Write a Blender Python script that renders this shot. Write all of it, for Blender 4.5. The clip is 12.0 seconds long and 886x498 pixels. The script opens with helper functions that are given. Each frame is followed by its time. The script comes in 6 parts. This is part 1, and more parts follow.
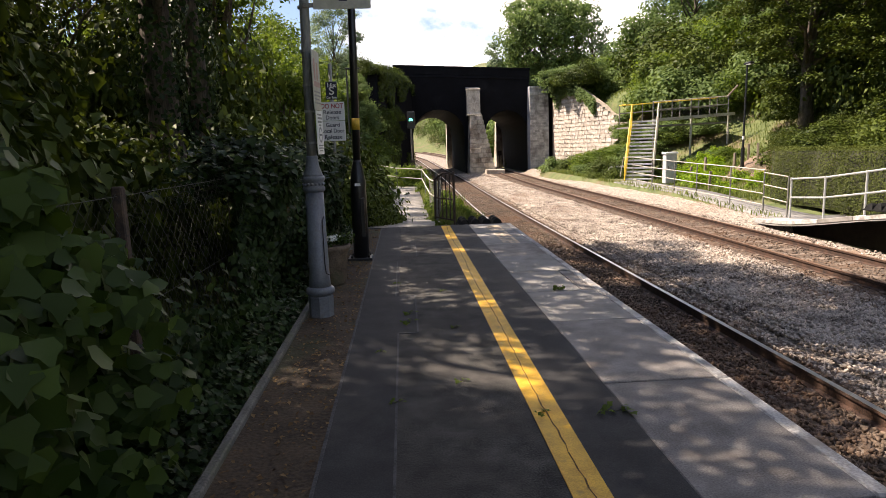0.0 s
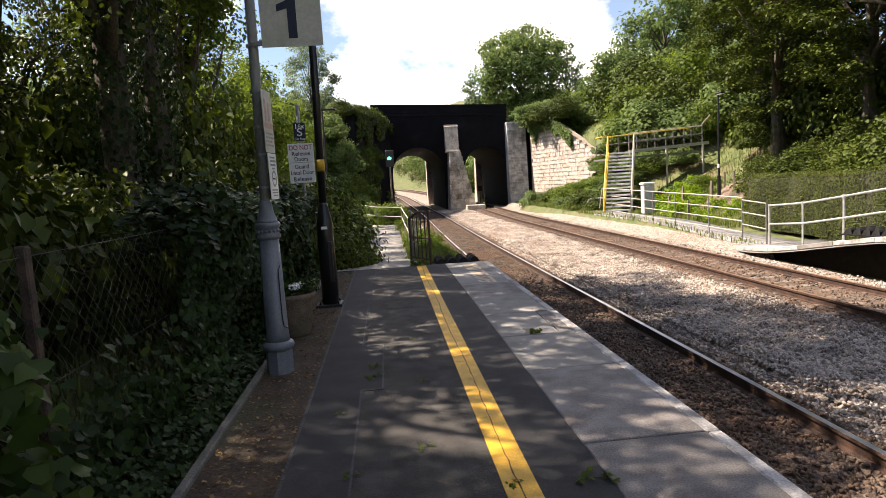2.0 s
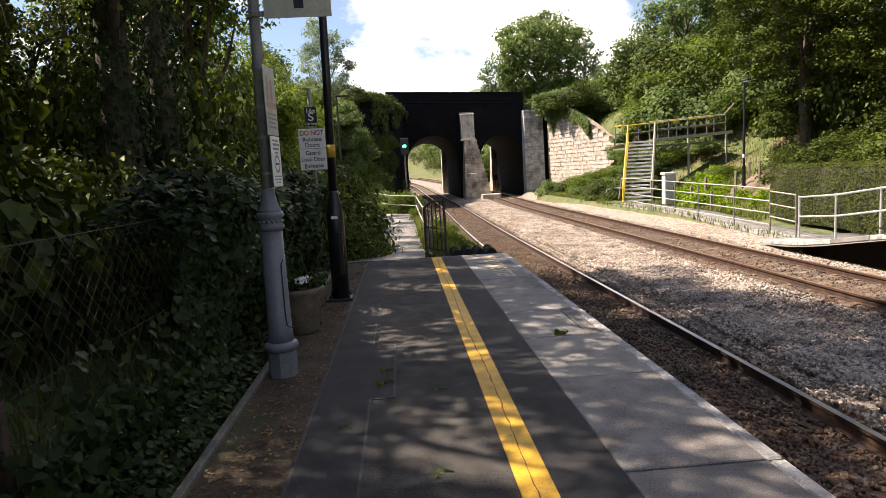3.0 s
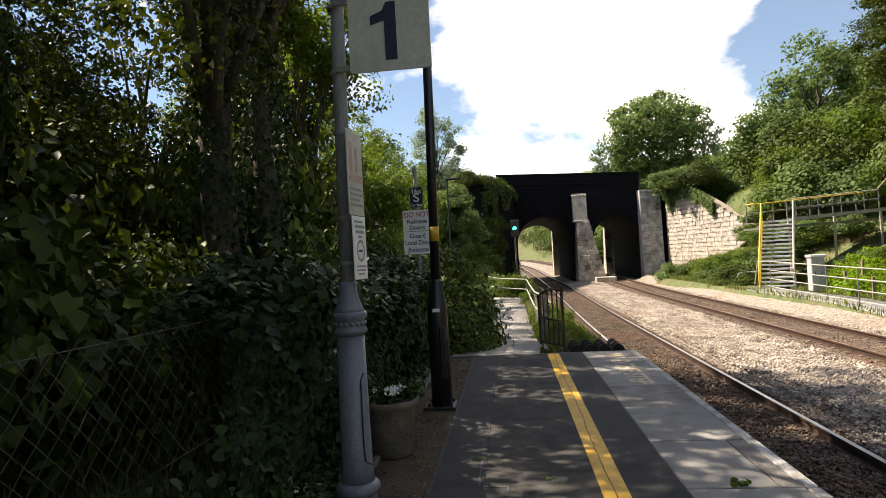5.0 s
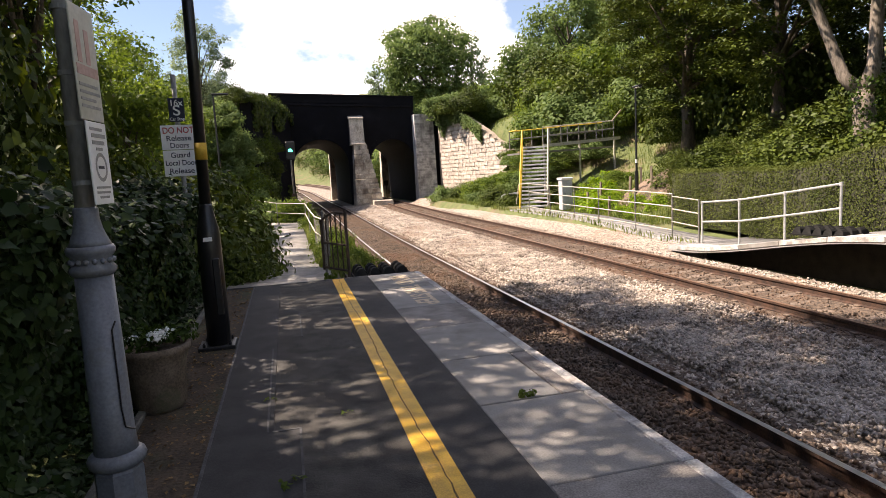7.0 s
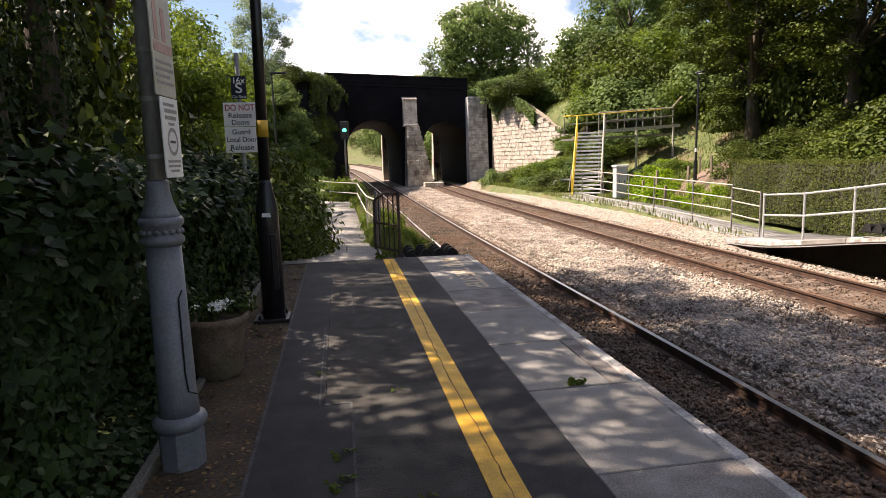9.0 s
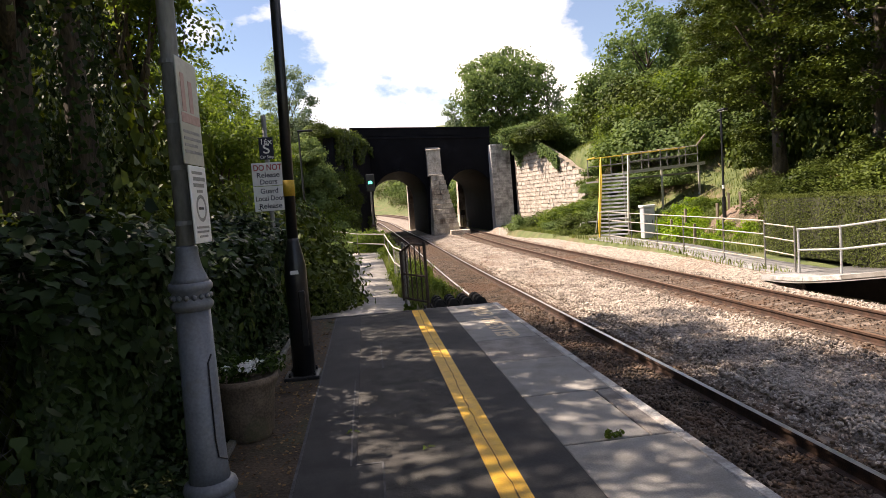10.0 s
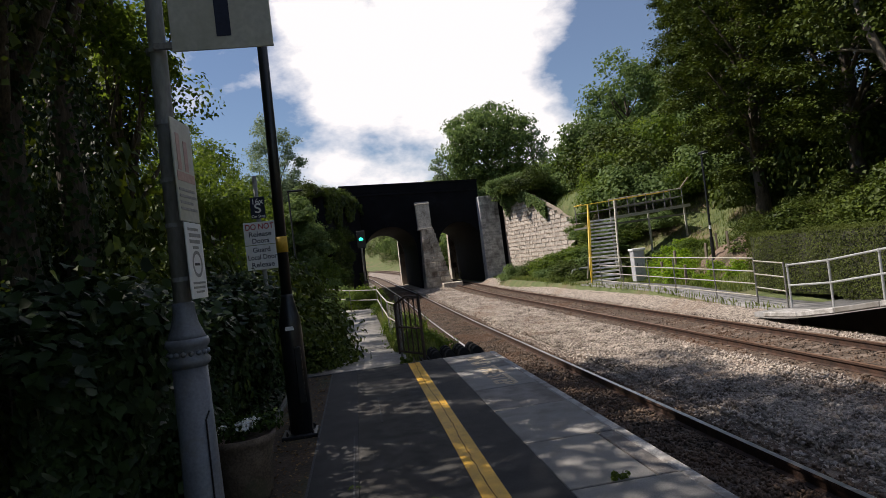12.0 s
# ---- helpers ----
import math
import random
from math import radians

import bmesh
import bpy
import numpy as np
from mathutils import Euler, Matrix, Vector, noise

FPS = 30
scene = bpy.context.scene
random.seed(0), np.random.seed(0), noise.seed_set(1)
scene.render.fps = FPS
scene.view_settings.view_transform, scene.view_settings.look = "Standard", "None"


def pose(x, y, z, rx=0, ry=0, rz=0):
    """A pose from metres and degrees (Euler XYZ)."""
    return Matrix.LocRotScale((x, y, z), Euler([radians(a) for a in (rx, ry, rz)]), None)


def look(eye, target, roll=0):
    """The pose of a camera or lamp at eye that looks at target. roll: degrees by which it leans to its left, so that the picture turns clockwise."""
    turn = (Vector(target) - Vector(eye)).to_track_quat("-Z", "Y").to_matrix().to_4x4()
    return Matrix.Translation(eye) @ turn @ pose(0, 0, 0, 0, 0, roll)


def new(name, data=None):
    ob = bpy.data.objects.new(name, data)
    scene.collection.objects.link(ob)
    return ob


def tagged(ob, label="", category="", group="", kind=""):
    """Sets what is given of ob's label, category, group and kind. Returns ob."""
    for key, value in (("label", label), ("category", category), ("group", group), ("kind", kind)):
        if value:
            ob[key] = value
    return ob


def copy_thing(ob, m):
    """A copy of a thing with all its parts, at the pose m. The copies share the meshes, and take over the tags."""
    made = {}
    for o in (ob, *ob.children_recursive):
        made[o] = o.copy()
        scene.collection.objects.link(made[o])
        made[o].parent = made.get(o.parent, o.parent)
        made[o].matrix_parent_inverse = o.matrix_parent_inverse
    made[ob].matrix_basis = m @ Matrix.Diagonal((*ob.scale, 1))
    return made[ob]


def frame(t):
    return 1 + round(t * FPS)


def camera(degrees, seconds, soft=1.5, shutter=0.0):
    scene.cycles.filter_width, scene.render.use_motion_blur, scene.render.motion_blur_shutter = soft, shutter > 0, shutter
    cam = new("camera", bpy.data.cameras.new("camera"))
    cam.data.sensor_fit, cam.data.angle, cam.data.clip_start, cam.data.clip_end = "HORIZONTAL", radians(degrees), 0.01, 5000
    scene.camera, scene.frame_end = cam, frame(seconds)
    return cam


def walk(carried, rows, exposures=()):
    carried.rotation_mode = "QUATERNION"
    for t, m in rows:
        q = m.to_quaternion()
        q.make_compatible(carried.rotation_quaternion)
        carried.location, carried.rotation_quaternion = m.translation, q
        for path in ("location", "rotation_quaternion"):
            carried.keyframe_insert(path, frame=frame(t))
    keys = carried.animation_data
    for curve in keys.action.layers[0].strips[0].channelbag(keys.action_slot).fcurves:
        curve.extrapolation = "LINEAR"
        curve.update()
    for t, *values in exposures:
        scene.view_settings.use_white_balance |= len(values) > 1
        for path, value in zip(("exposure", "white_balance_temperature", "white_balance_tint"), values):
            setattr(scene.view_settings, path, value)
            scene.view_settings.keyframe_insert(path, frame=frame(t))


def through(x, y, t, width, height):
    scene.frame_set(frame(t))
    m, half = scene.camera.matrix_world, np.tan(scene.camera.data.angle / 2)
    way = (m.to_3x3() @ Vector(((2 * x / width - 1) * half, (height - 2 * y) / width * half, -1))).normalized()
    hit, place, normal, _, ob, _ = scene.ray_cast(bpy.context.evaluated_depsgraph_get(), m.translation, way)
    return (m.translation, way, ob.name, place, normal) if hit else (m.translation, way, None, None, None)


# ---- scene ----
cam = camera(71.4, 12.0, 0.85)
PATH = [
    (0, (-0.741, -1.141, 1.672), (-0.625, 0.828, 1.345), -1.8),
    (0.5, (-0.723, -1.145, 1.68), (-0.614, 0.83, 1.382), -2.7),
    (1, (-0.724, -1.149, 1.675), (-0.526, 0.832, 1.487), -3.4),
    (1.5, (-0.649, -1.025, 1.685), (-0.327, 0.939, 1.485), -4.7),
    (2, (-0.531, -0.759, 1.692), (-0.359, 1.222, 1.478), -3.6),
    (2.5, (-0.521, -0.494, 1.675), (-0.405, 1.485, 1.413), -2.9),
    (4.5, (-0.548, 0.738, 1.722), (-0.457, 2.735, 1.676), -7.4),
    (5, (-0.564, 1.072, 1.734), (-0.776, 3.061, 1.769), -3.2),
    (5.5, (-0.539, 1.187, 1.703), (-0.586, 3.186, 1.653), -2.6),
    (6, (-0.556, 1.385, 1.691), (-0.409, 3.369, 1.48), -6.4),
    (6.5, (-0.61, 1.507, 1.721), (-0.286, 3.46, 1.437), -5.4),
    (7, (-0.633, 1.539, 1.704), (-0.155, 3.464, 1.454), -3.3),
    (9, (-0.68, 1.542, 1.705), (-0.357, 3.494, 1.408), -1.7),
    (9.5, (-0.692, 1.535, 1.713), (-0.39, 3.487, 1.401), -2.0),
    (10, (-0.66, 1.559, 1.744), (-0.417, 3.539, 1.603), -4.2),
    (10.5, (-0.642, 1.564, 1.709), (-0.37, 3.538, 1.544), -6.0),
    (11, (-0.669, 1.56, 1.715), (-0.292, 3.524, 1.719), -6.2),
    (11.5, (-0.69, 1.565, 1.693), (-0.383, 3.541, 1.68), -4.8),
    (12, (-0.685, 1.519, 1.697), (-0.399, 3.498, 1.726), -6.8),
]
EXPOSURES = [(0, 1.3, 7100, 20), (1.0, 1.45, 7000, 20), (2.5, 1.35, 7100, 20), (4.5, 1.2, 7200, 16), (5.0, 1.2, 7200, 14), (5.5, 1.35, 7200, 14), (7.0, 1.35, 7200, 22), (9.5, 1.25, 7200, 22), (10.5, 1.15, 7100, 20), (11.5, 0.62, 6700, 18), (12.0, 0.22, 6400, 16)]
walk(cam, [(t, look(eye, target, roll)) for t, eye, target, roll in PATH], EXPOSURES)

# ---- world, sun, exposure ----
SUN_AZ = math.atan2(0.31, -0.95)          # direction towards the sun, seen from above
SUN_EL = radians(52)
sun_vec = Vector((math.cos(SUN_EL) * math.cos(SUN_AZ), math.cos(SUN_EL) * math.sin(SUN_AZ), math.sin(SUN_EL)))
sun = new("sun", bpy.data.lights.new("sun", "SUN"))
sun.data.energy, sun.data.angle, sun.data.color = 5.0, radians(0.55), (1.0, 0.93, 0.80)
sun.matrix_world = look(tuple(sun_vec * 100), (0, 0, 0))

world = bpy.data.worlds.new("sky_world")
scene.world = world
world.use_nodes = True
wn, wl = world.node_tree.nodes, world.node_tree.links
wn.clear()
w_out, w_bg = wn.new("ShaderNodeOutputWorld"), wn.new("ShaderNodeBackground")
w_sky = wn.new("ShaderNodeTexSky")
w_sky.sky_type, w_sky.sun_disc = "NISHITA", False
w_sky.air_density, w_sky.dust_density, w_sky.ozone_density = 1.0, 0.25, 1.6
w_sky.sun_elevation, w_sky.sun_rotation = SUN_EL, math.pi / 2 - SUN_AZ
w_tc, w_map = wn.new("ShaderNodeTexCoord"), wn.new("ShaderNodeMapping")
w_map.inputs["Scale"].default_value = (1.0, 1.0, 1.7)
w_map.inputs["Location"].default_value = (0.33, 0.55, 0.12)
w_noise = wn.new("ShaderNodeTexNoise")
w_noise.inputs["Scale"].default_value, w_noise.inputs["Detail"].default_value = 3.4, 9
w_noise.inputs["Roughness"].default_value = 0.55
# one great bank of cumulus stands over the line ahead, smaller ones elsewhere
w_dot, w_bank, w_sum = wn.new("ShaderNodeVectorMath"), wn.new("ShaderNodeMapRange"), wn.new("ShaderNodeMath")
w_dot.operation, w_sum.operation = "DOT_PRODUCT", "ADD"
w_dot.inputs[1].default_value = (0.135, 0.945, 0.298)
w_bank.inputs["From Min"].default_value, w_bank.inputs["From Max"].default_value = 0.952, 0.990
w_bank.inputs["To Min"].default_value, w_bank.inputs["To Max"].default_value = -0.09, 0.15
w_ramp = wn.new("ShaderNodeValToRGB")
w_ramp.color_ramp.elements[0].position, w_ramp.color_ramp.elements[1].position = 0.47, 0.57
w_ramp.color_ramp.elements[0].color = (0.11, 0.11, 0.11, 1)   # thin haze between the clouds
w_mix = wn.new("ShaderNodeMix")
w_mix.data_type = "RGBA"
w_mix.inputs["B"].default_value = (17.5, 17.1, 16.4, 1)
wl.new(w_tc.outputs["Generated"], w_map.inputs["Vector"])
wl.new(w_tc.outputs["Generated"], w_dot.inputs[0])
wl.new(w_dot.outputs["Value"], w_bank.inputs["Value"])
wl.new(w_map.outputs["Vector"], w_noise.inputs["Vector"])
wl.new(w_noise.outputs["Fac"], w_sum.inputs[0])
wl.new(w_bank.outputs[0], w_sum.inputs[1])
wl.new(w_sum.outputs[0], w_ramp.inputs["Fac"])
wl.new(w_ramp.outputs["Color"], w_mix.inputs["Factor"])
w_hue = wn.new("ShaderNodeHueSaturation")
w_hue.inputs["Saturation"].default_value, w_hue.inputs["Value"].default_value = 1.30, 1.38
wl.new(w_sky.outputs["Color"], w_hue.inputs["Color"])
wl.new(w_hue.outputs["Color"], w_mix.inputs["A"])
wl.new(w_mix.outputs["Result"], w_bg.inputs["Color"])
wl.new(w_bg.outputs["Background"], w_out.inputs["Surface"])
w_bg.inputs["Strength"].default_value = 0.05


# ---- materials ----
def nodes_of(name):
    m = bpy.data.materials.new(name)
    m.use_nodes = True
    return m, m.node_tree.nodes, m.node_tree.links, m.node_tree.nodes["Principled BSDF"]


def surface(name, dark, light, rough=0.8, scale=8.0, fine=60.0, bump=0.3, depth=0.01, metal=0.0, contrast=(0.35, 0.65), stain=None,
            stain_scale=1.2, stain_at=(0.52, 0.7), per_piece=0.0, stretch=(1, 1, 1), spec=0.5):
    """Two scales of colour variation, fine relief, and stains of a third colour, at real-world size."""
    m, n, l, b = nodes_of(name)
    geo = n.new("ShaderNodeTexCoord")
    mp = n.new("ShaderNodeMapping")
    mp.inputs["Scale"].default_value = stretch
    l.new(geo.outputs["Object"], mp.inputs["Vector"])
    big, small = n.new("ShaderNodeTexNoise"), n.new("ShaderNodeTexNoise")
    big.inputs["Scale"].default_value, big.inputs["Detail"].default_value = scale, 5
    small.inputs["Scale"].default_value, small.inputs["Detail"].default_value = fine, 4
    add = n.new("ShaderNodeMath")
    add.operation = "MULTIPLY_ADD"
    l.new(mp.outputs["Vector"], big.inputs["Vector"])
    l.new(mp.outputs["Vector"], small.inputs["Vector"])
    l.new(small.outputs["Fac"], add.inputs[0])
    add.inputs[1].default_value = 0.6
    half = n.new("ShaderNodeMath")
    half.operation = "MULTIPLY_ADD"
    l.new(big.outputs["Fac"], half.inputs[0])
    half.inputs[1].default_value, half.inputs[2].default_value = 0.6, -0.1
    l.new(half.outputs[0], add.inputs[2])
    ramp = n.new("ShaderNodeValToRGB")
    e = ramp.color_ramp.elements
    e[0].position, e[1].position = contrast
    e[0].color, e[1].color = (*dark, 1), (*light, 1)
    l.new(add.outputs[0], ramp.inputs["Fac"])
    col = ramp.outputs["Color"]
    if stain:
        st, sr, mx = n.new("ShaderNodeTexNoise"), n.new("ShaderNodeValToRGB"), n.new("ShaderNodeMix")
        st.inputs["Scale"].default_value, st.inputs["Detail"].default_value = stain_scale, 8
        st.inputs["Roughness"].default_value = 0.65
        l.new(mp.outputs["Vector"], st.inputs["Vector"])
        sr.color_ramp.elements[0].position, sr.color_ramp.elements[1].position = stain_at
        l.new(st.outputs["Fac"], sr.inputs["Fac"])
        mx.data_type = "RGBA"
        l.new(sr.outputs["Color"], mx.inputs["Factor"])
        l.new(col, mx.inputs["A"])
        mx.inputs["B"].default_value = (*stain, 1)
        col = mx.outputs["Result"]
    if per_piece:
        oi, hsv, mr = n.new("ShaderNodeObjectInfo"), n.new("ShaderNodeHueSaturation"), n.new("ShaderNodeMapRange")
        mr.inputs["To Min"].default_value, mr.inputs["To Max"].default_value = 1 - per_piece, 1 + per_piece
        l.new(oi.outputs["Random"], mr.inputs["Value"])
        l.new(mr.outputs[0], hsv.inputs["Value"])
        l.new(col, hsv.inputs["Color"])
        col = hsv.outputs["Color"]
    l.new(col, b.inputs["Base Color"])
    b.inputs["Roughness"].default_value, b.inputs["Metallic"].default_value = rough, metal
    b.inputs["Specular IOR Level"].default_value = spec
    if bump:
        bp = n.new("ShaderNodeBump")
        bp.inputs["Strength"].default_value, bp.inputs["Distance"].default_value = bump, depth
        l.new(add.outputs[0], bp.inputs["Height"])
        l.new(bp.outputs["Normal"], b.inputs["Normal"])
    return m


def leaf_material(name, dark, light, through=0.35, rough=0.5, leafy=0.6):
    """Leaves: colour varies leaf by leaf and in larger patches; light comes through them."""
    m, n, l, b = nodes_of(name)
    geo, tc, nz = n.new("ShaderNodeNewGeometry"), n.new("ShaderNodeTexCoord"), n.new("ShaderNodeTexNoise")
    nz.inputs["Scale"].default_value, nz.inputs["Detail"].default_value = 0.7, 3
    l.new(tc.outputs["Object"], nz.inputs["Vector"])
    add = n.new("ShaderNodeMath")
    add.operation = "MULTIPLY_ADD"
    l.new(geo.outputs["Random Per Island"], add.inputs[0])
    add.inputs[1].default_value = leafy
    sub = n.new("ShaderNodeMath")
    sub.operation = "MULTIPLY_ADD"
    l.new(nz.outputs["Fac"], sub.inputs[0])
    sub.inputs[1].default_value, sub.inputs[2].default_value = 1.2, -0.1 - 0.5 * leafy
    l.new(sub.outputs[0], add.inputs[2])
    ramp = n.new("ShaderNodeValToRGB")
    e = ramp.color_ramp.elements
    e[0].position, e[1].position = 0.1, 0.9
    e[0].color, e[1].color = (*dark, 1), (*light, 1)
    l.new(add.outputs[0], ramp.inputs["Fac"])
    tr, mx = n.new("ShaderNodeBsdfTranslucent"), n.new("ShaderNodeMixShader")
    hs = n.new("ShaderNodeHueSaturation")
    hs.inputs["Value"].default_value, hs.inputs["Saturation"].default_value, hs.inputs["Hue"].default_value = 1.9, 1.12, 0.485
    l.new(ramp.outputs["Color"], hs.inputs["Color"])
    l.new(hs.outputs["Color"], tr.inputs["Color"])
    l.new(ramp.outputs["Color"], b.inputs["Base Color"])
    b.inputs["Roughness"].default_value = rough
    b.inputs["Specular IOR Level"].default_value = 0.12
    mx.inputs["Fac"].default_value = through
    l.new(b.outputs[0], mx.inputs[1])
    l.new(tr.outputs[0], mx.inputs[2])
    l.new(mx.outputs[0], n["Material Output"].inputs["Surface"])
    return m


def glow(name, colour, strength):
    m, n, l, b = nodes_of(name)
    b.inputs["Base Color"].default_value = (*colour, 1)
    b.inputs["Emission Color"].default_value = (*colour, 1)
    b.inputs["Emission Strength"].default_value = strength
    return m


M_SOIL = surface("soil", (0.030, 0.020, 0.012), (0.095, 0.066, 0.040), 0.95, 3, 40, 0.6, 0.03, stain=(0.05, 0.07, 0.025), stain_scale=0.6)
M_GROUND = surface("rough_grass_ground", (0.05, 0.075, 0.02), (0.15, 0.17, 0.06), 0.95, 1.5, 25, 0.7, 0.05, stain=(0.16, 0.12, 0.07), stain_scale=0.35, stain_at=(0.5, 0.62))
M_BARE = surface("bare_clay", (0.085, 0.055, 0.038), (0.25, 0.18, 0.13), 0.95, 3, 18, 0.9, 0.08, stain=(0.05, 0.045, 0.022), stain_scale=1.1)
M_BALLAST = surface("ballast", (0.085, 0.066, 0.053), (0.45, 0.385, 0.32), 0.9, 10, 34, 1.0, 0.05, contrast=(0.38, 0.62), stain=(0.20, 0.135, 0.09), stain_scale=0.35, stain_at=(0.54, 0.72))
M_FOURFOOT = surface("track_ballast", (0.030, 0.021, 0.015), (0.18, 0.128, 0.092), 0.9, 10, 34, 1.0, 0.05, contrast=(0.36, 0.64), stain=(0.13, 0.075, 0.045), stain_scale=0.5)
M_STONES_BROWN = surface("rusty_ballast_stones", (0.026, 0.018, 0.012), (0.18, 0.124, 0.086), 0.85, 2.5, 22, 0.5, 0.01, contrast=(0.38, 0.62), stain=(0.13, 0.072, 0.042), stain_scale=0.5, stain_at=(0.48, 0.66))
M_STONES = surface("ballast_stones", (0.13, 0.104, 0.085), (0.56, 0.482, 0.408), 0.85, 2.5, 22, 0.5, 0.01, contrast=(0.38, 0.6), stain=(0.22, 0.145, 0.10), stain_scale=0.5, stain_at=(0.54, 0.7))
M_RAILHEAD = surface("polished_rail", (0.55, 0.55, 0.55), (0.80, 0.80, 0.80), 0.36, 3, 40, 0.1, 0.002, metal=1.0, stretch=(1, 0.1, 1))
M_RUSTY_HEAD = surface("rusty_rail_head", (0.16, 0.085, 0.05), (0.32, 0.20, 0.14), 0.5, 3, 40, 0.2, 0.003, metal=0.5, stretch=(1, 0.1, 1))
M_RUST = surface("rail_rust", (0.018, 0.011, 0.008), (0.085, 0.042, 0.026), 0.85, 6, 60, 0.4, 0.004)
M_CONCRETE = surface("sleeper_concrete", (0.085, 0.062, 0.046), (0.24, 0.185, 0.145), 0.9, 5, 50, 0.4, 0.006, stain=(0.12, 0.075, 0.05), stain_scale=2.5, per_piece=0.15)
M_TARMAC = surface("old_tarmac", (0.014, 0.0135, 0.012), (0.082, 0.077, 0.068), 0.9, 5, 95, 0.9, 0.010, contrast=(0.38, 0.63), stain=(0.040, 0.035, 0.031), stain_scale=1.5, stain_at=(0.45, 0.65))
M_TARMAC_NEW = surface("dark_tarmac", (0.014, 0.014, 0.015), (0.042, 0.041, 0.041), 0.85, 4, 130, 0.5, 0.006, contrast=(0.36, 0.70), stain=(0.05, 0.047, 0.044), stain_scale=0.9)
M_SEAM = surface("tarmac_seam", (0.025, 0.025, 0.026), (0.085, 0.087, 0.09), 0.8, 8, 80, 0.3, 0.003)
M_SLAB = surface("coping_slab", (0.125, 0.112, 0.101), (0.32, 0.294, 0.270), 0.85, 4, 90, 0.4, 0.004, contrast=(0.34, 0.66), stain=(0.13, 0.11, 0.095), stain_scale=1.7, per_piece=0.10)
M_SLAB_PALE = surface("pale_coping_slab", (0.17, 0.160, 0.147), (0.34, 0.325, 0.302), 0.85, 4, 90, 0.35, 0.004, contrast=(0.28, 0.72), stain=(0.16, 0.145, 0.125), stain_scale=1.7, per_piece=0.08)
M_EDGE = surface("worn_white_edge", (0.27, 0.26, 0.245), (0.60, 0.585, 0.56), 0.8, 7, 60, 0.3, 0.003, stain=(0.25, 0.23, 0.21), stain_scale=3.0, stain_at=(0.48, 0.6))
M_YELLOW = surface("yellow_line_paint", (0.52, 0.27, 0.012), (0.80, 0.46, 0.03), 0.6, 7, 120, 0.35, 0.003, stain=(0.30, 0.17, 0.03), stain_scale=5.0, stain_at=(0.58, 0.72))
M_CRACK = surface("crack_dirt", (0.06, 0.035, 0.012), (0.20, 0.11, 0.03), 0.95, 9, 80, 0.2, 0.002)
M_PLATFACE = surface("black_platform_brick", (0.008, 0.007, 0.006), (0.035, 0.028, 0.024), 0.9, 5, 40, 0.5, 0.01)
M_KERB = surface("kerb_concrete", (0.07, 0.067, 0.056), (0.20, 0.19, 0.165), 0.9, 6, 60, 0.4, 0.004, stain=(0.08, 0.09, 0.05), stain_scale=3)
M_PATH = surface("pale_path", (0.20, 0.185, 0.165), (0.40, 0.375, 0.345), 0.9, 4, 70, 0.35, 0.004, stain=(0.14, 0.13, 0.10), stain_scale=1.0)
M_OPP_PATH = surface("grey_path", (0.16, 0.155, 0.15), (0.32, 0.31, 0.30), 0.9, 3, 60, 0.35, 0.004, stain=(0.12, 0.12, 0.09), stain_scale=0.8)
M_GREYPAINT = surface("grey_gloss_paint", (0.115, 0.125, 0.145), (0.185, 0.20, 0.225), 0.42, 6, 60, 0.15, 0.002, stain=(0.12, 0.115, 0.10), stain_scale=4, stain_at=(0.56, 0.72))
M_POLEGREY = surface("weathered_grey_pole", (0.17, 0.17, 0.165), (0.30, 0.30, 0.285), 0.55, 5, 50, 0.15, 0.002, stain=(0.16, 0.17, 0.12), stain_scale=2.5, stretch=(1, 1, 0.3))
M_BLACKPAINT = surface("black_gloss_paint", (0.008, 0.008, 0.009), (0.02, 0.02, 0.022), 0.32, 6, 50, 0.1, 0.001)
M_BANDYELLOW = surface("yellow_band", (0.45, 0.27, 0.02), (0.62, 0.38, 0.03), 0.6, 12, 60, 0.1, 0.001)
M_WHITE = surface("white_sign_plate", (0.80, 0.80, 0.79), (0.90, 0.90, 0.89), 0.4, 3, 30, 0.03, 0.001, stain=(0.74, 0.74, 0.71), stain_scale=2.2)
M_CREAM = surface("weathered_cream_sign", (0.46, 0.45, 0.38), (0.60, 0.585, 0.50), 0.5, 2.5, 30, 0.05, 0.001, stain=(0.40, 0.40, 0.31), stain_scale=2.0)
M_NAVY = surface("navy_sign_paint", (0.008, 0.011, 0.03), (0.016, 0.021, 0.05), 0.45, 5, 40, 0.05, 0.001)
M_SIGNRED = surface("sign_red", (0.35, 0.03, 0.045), (0.48, 0.05, 0.06), 0.5, 5, 40, 0.03, 0.001)
M_FADED = surface("faded_sign_print", (0.42, 0.26, 0.22), (0.55, 0.36, 0.31), 0.5, 5, 40, 0.03, 0.001)
M_PRINTGREY = surface("faded_grey_print", (0.22, 0.22, 0.21), (0.34, 0.34, 0.33), 0.5, 5, 40, 0.03, 0.001)
M_GALV = surface("galvanised_steel", (0.36, 0.37, 0.37), (0.58, 0.59, 0.59), 0.5, 8, 60, 0.1, 0.001, metal=0.35)
M_GREYSTEEL = surface("dull_grey_steel", (0.13, 0.13, 0.12), (0.26, 0.255, 0.24), 0.6, 6, 60, 0.2, 0.002, metal=0.2, stain=(0.15, 0.09, 0.05), stain_scale=5)
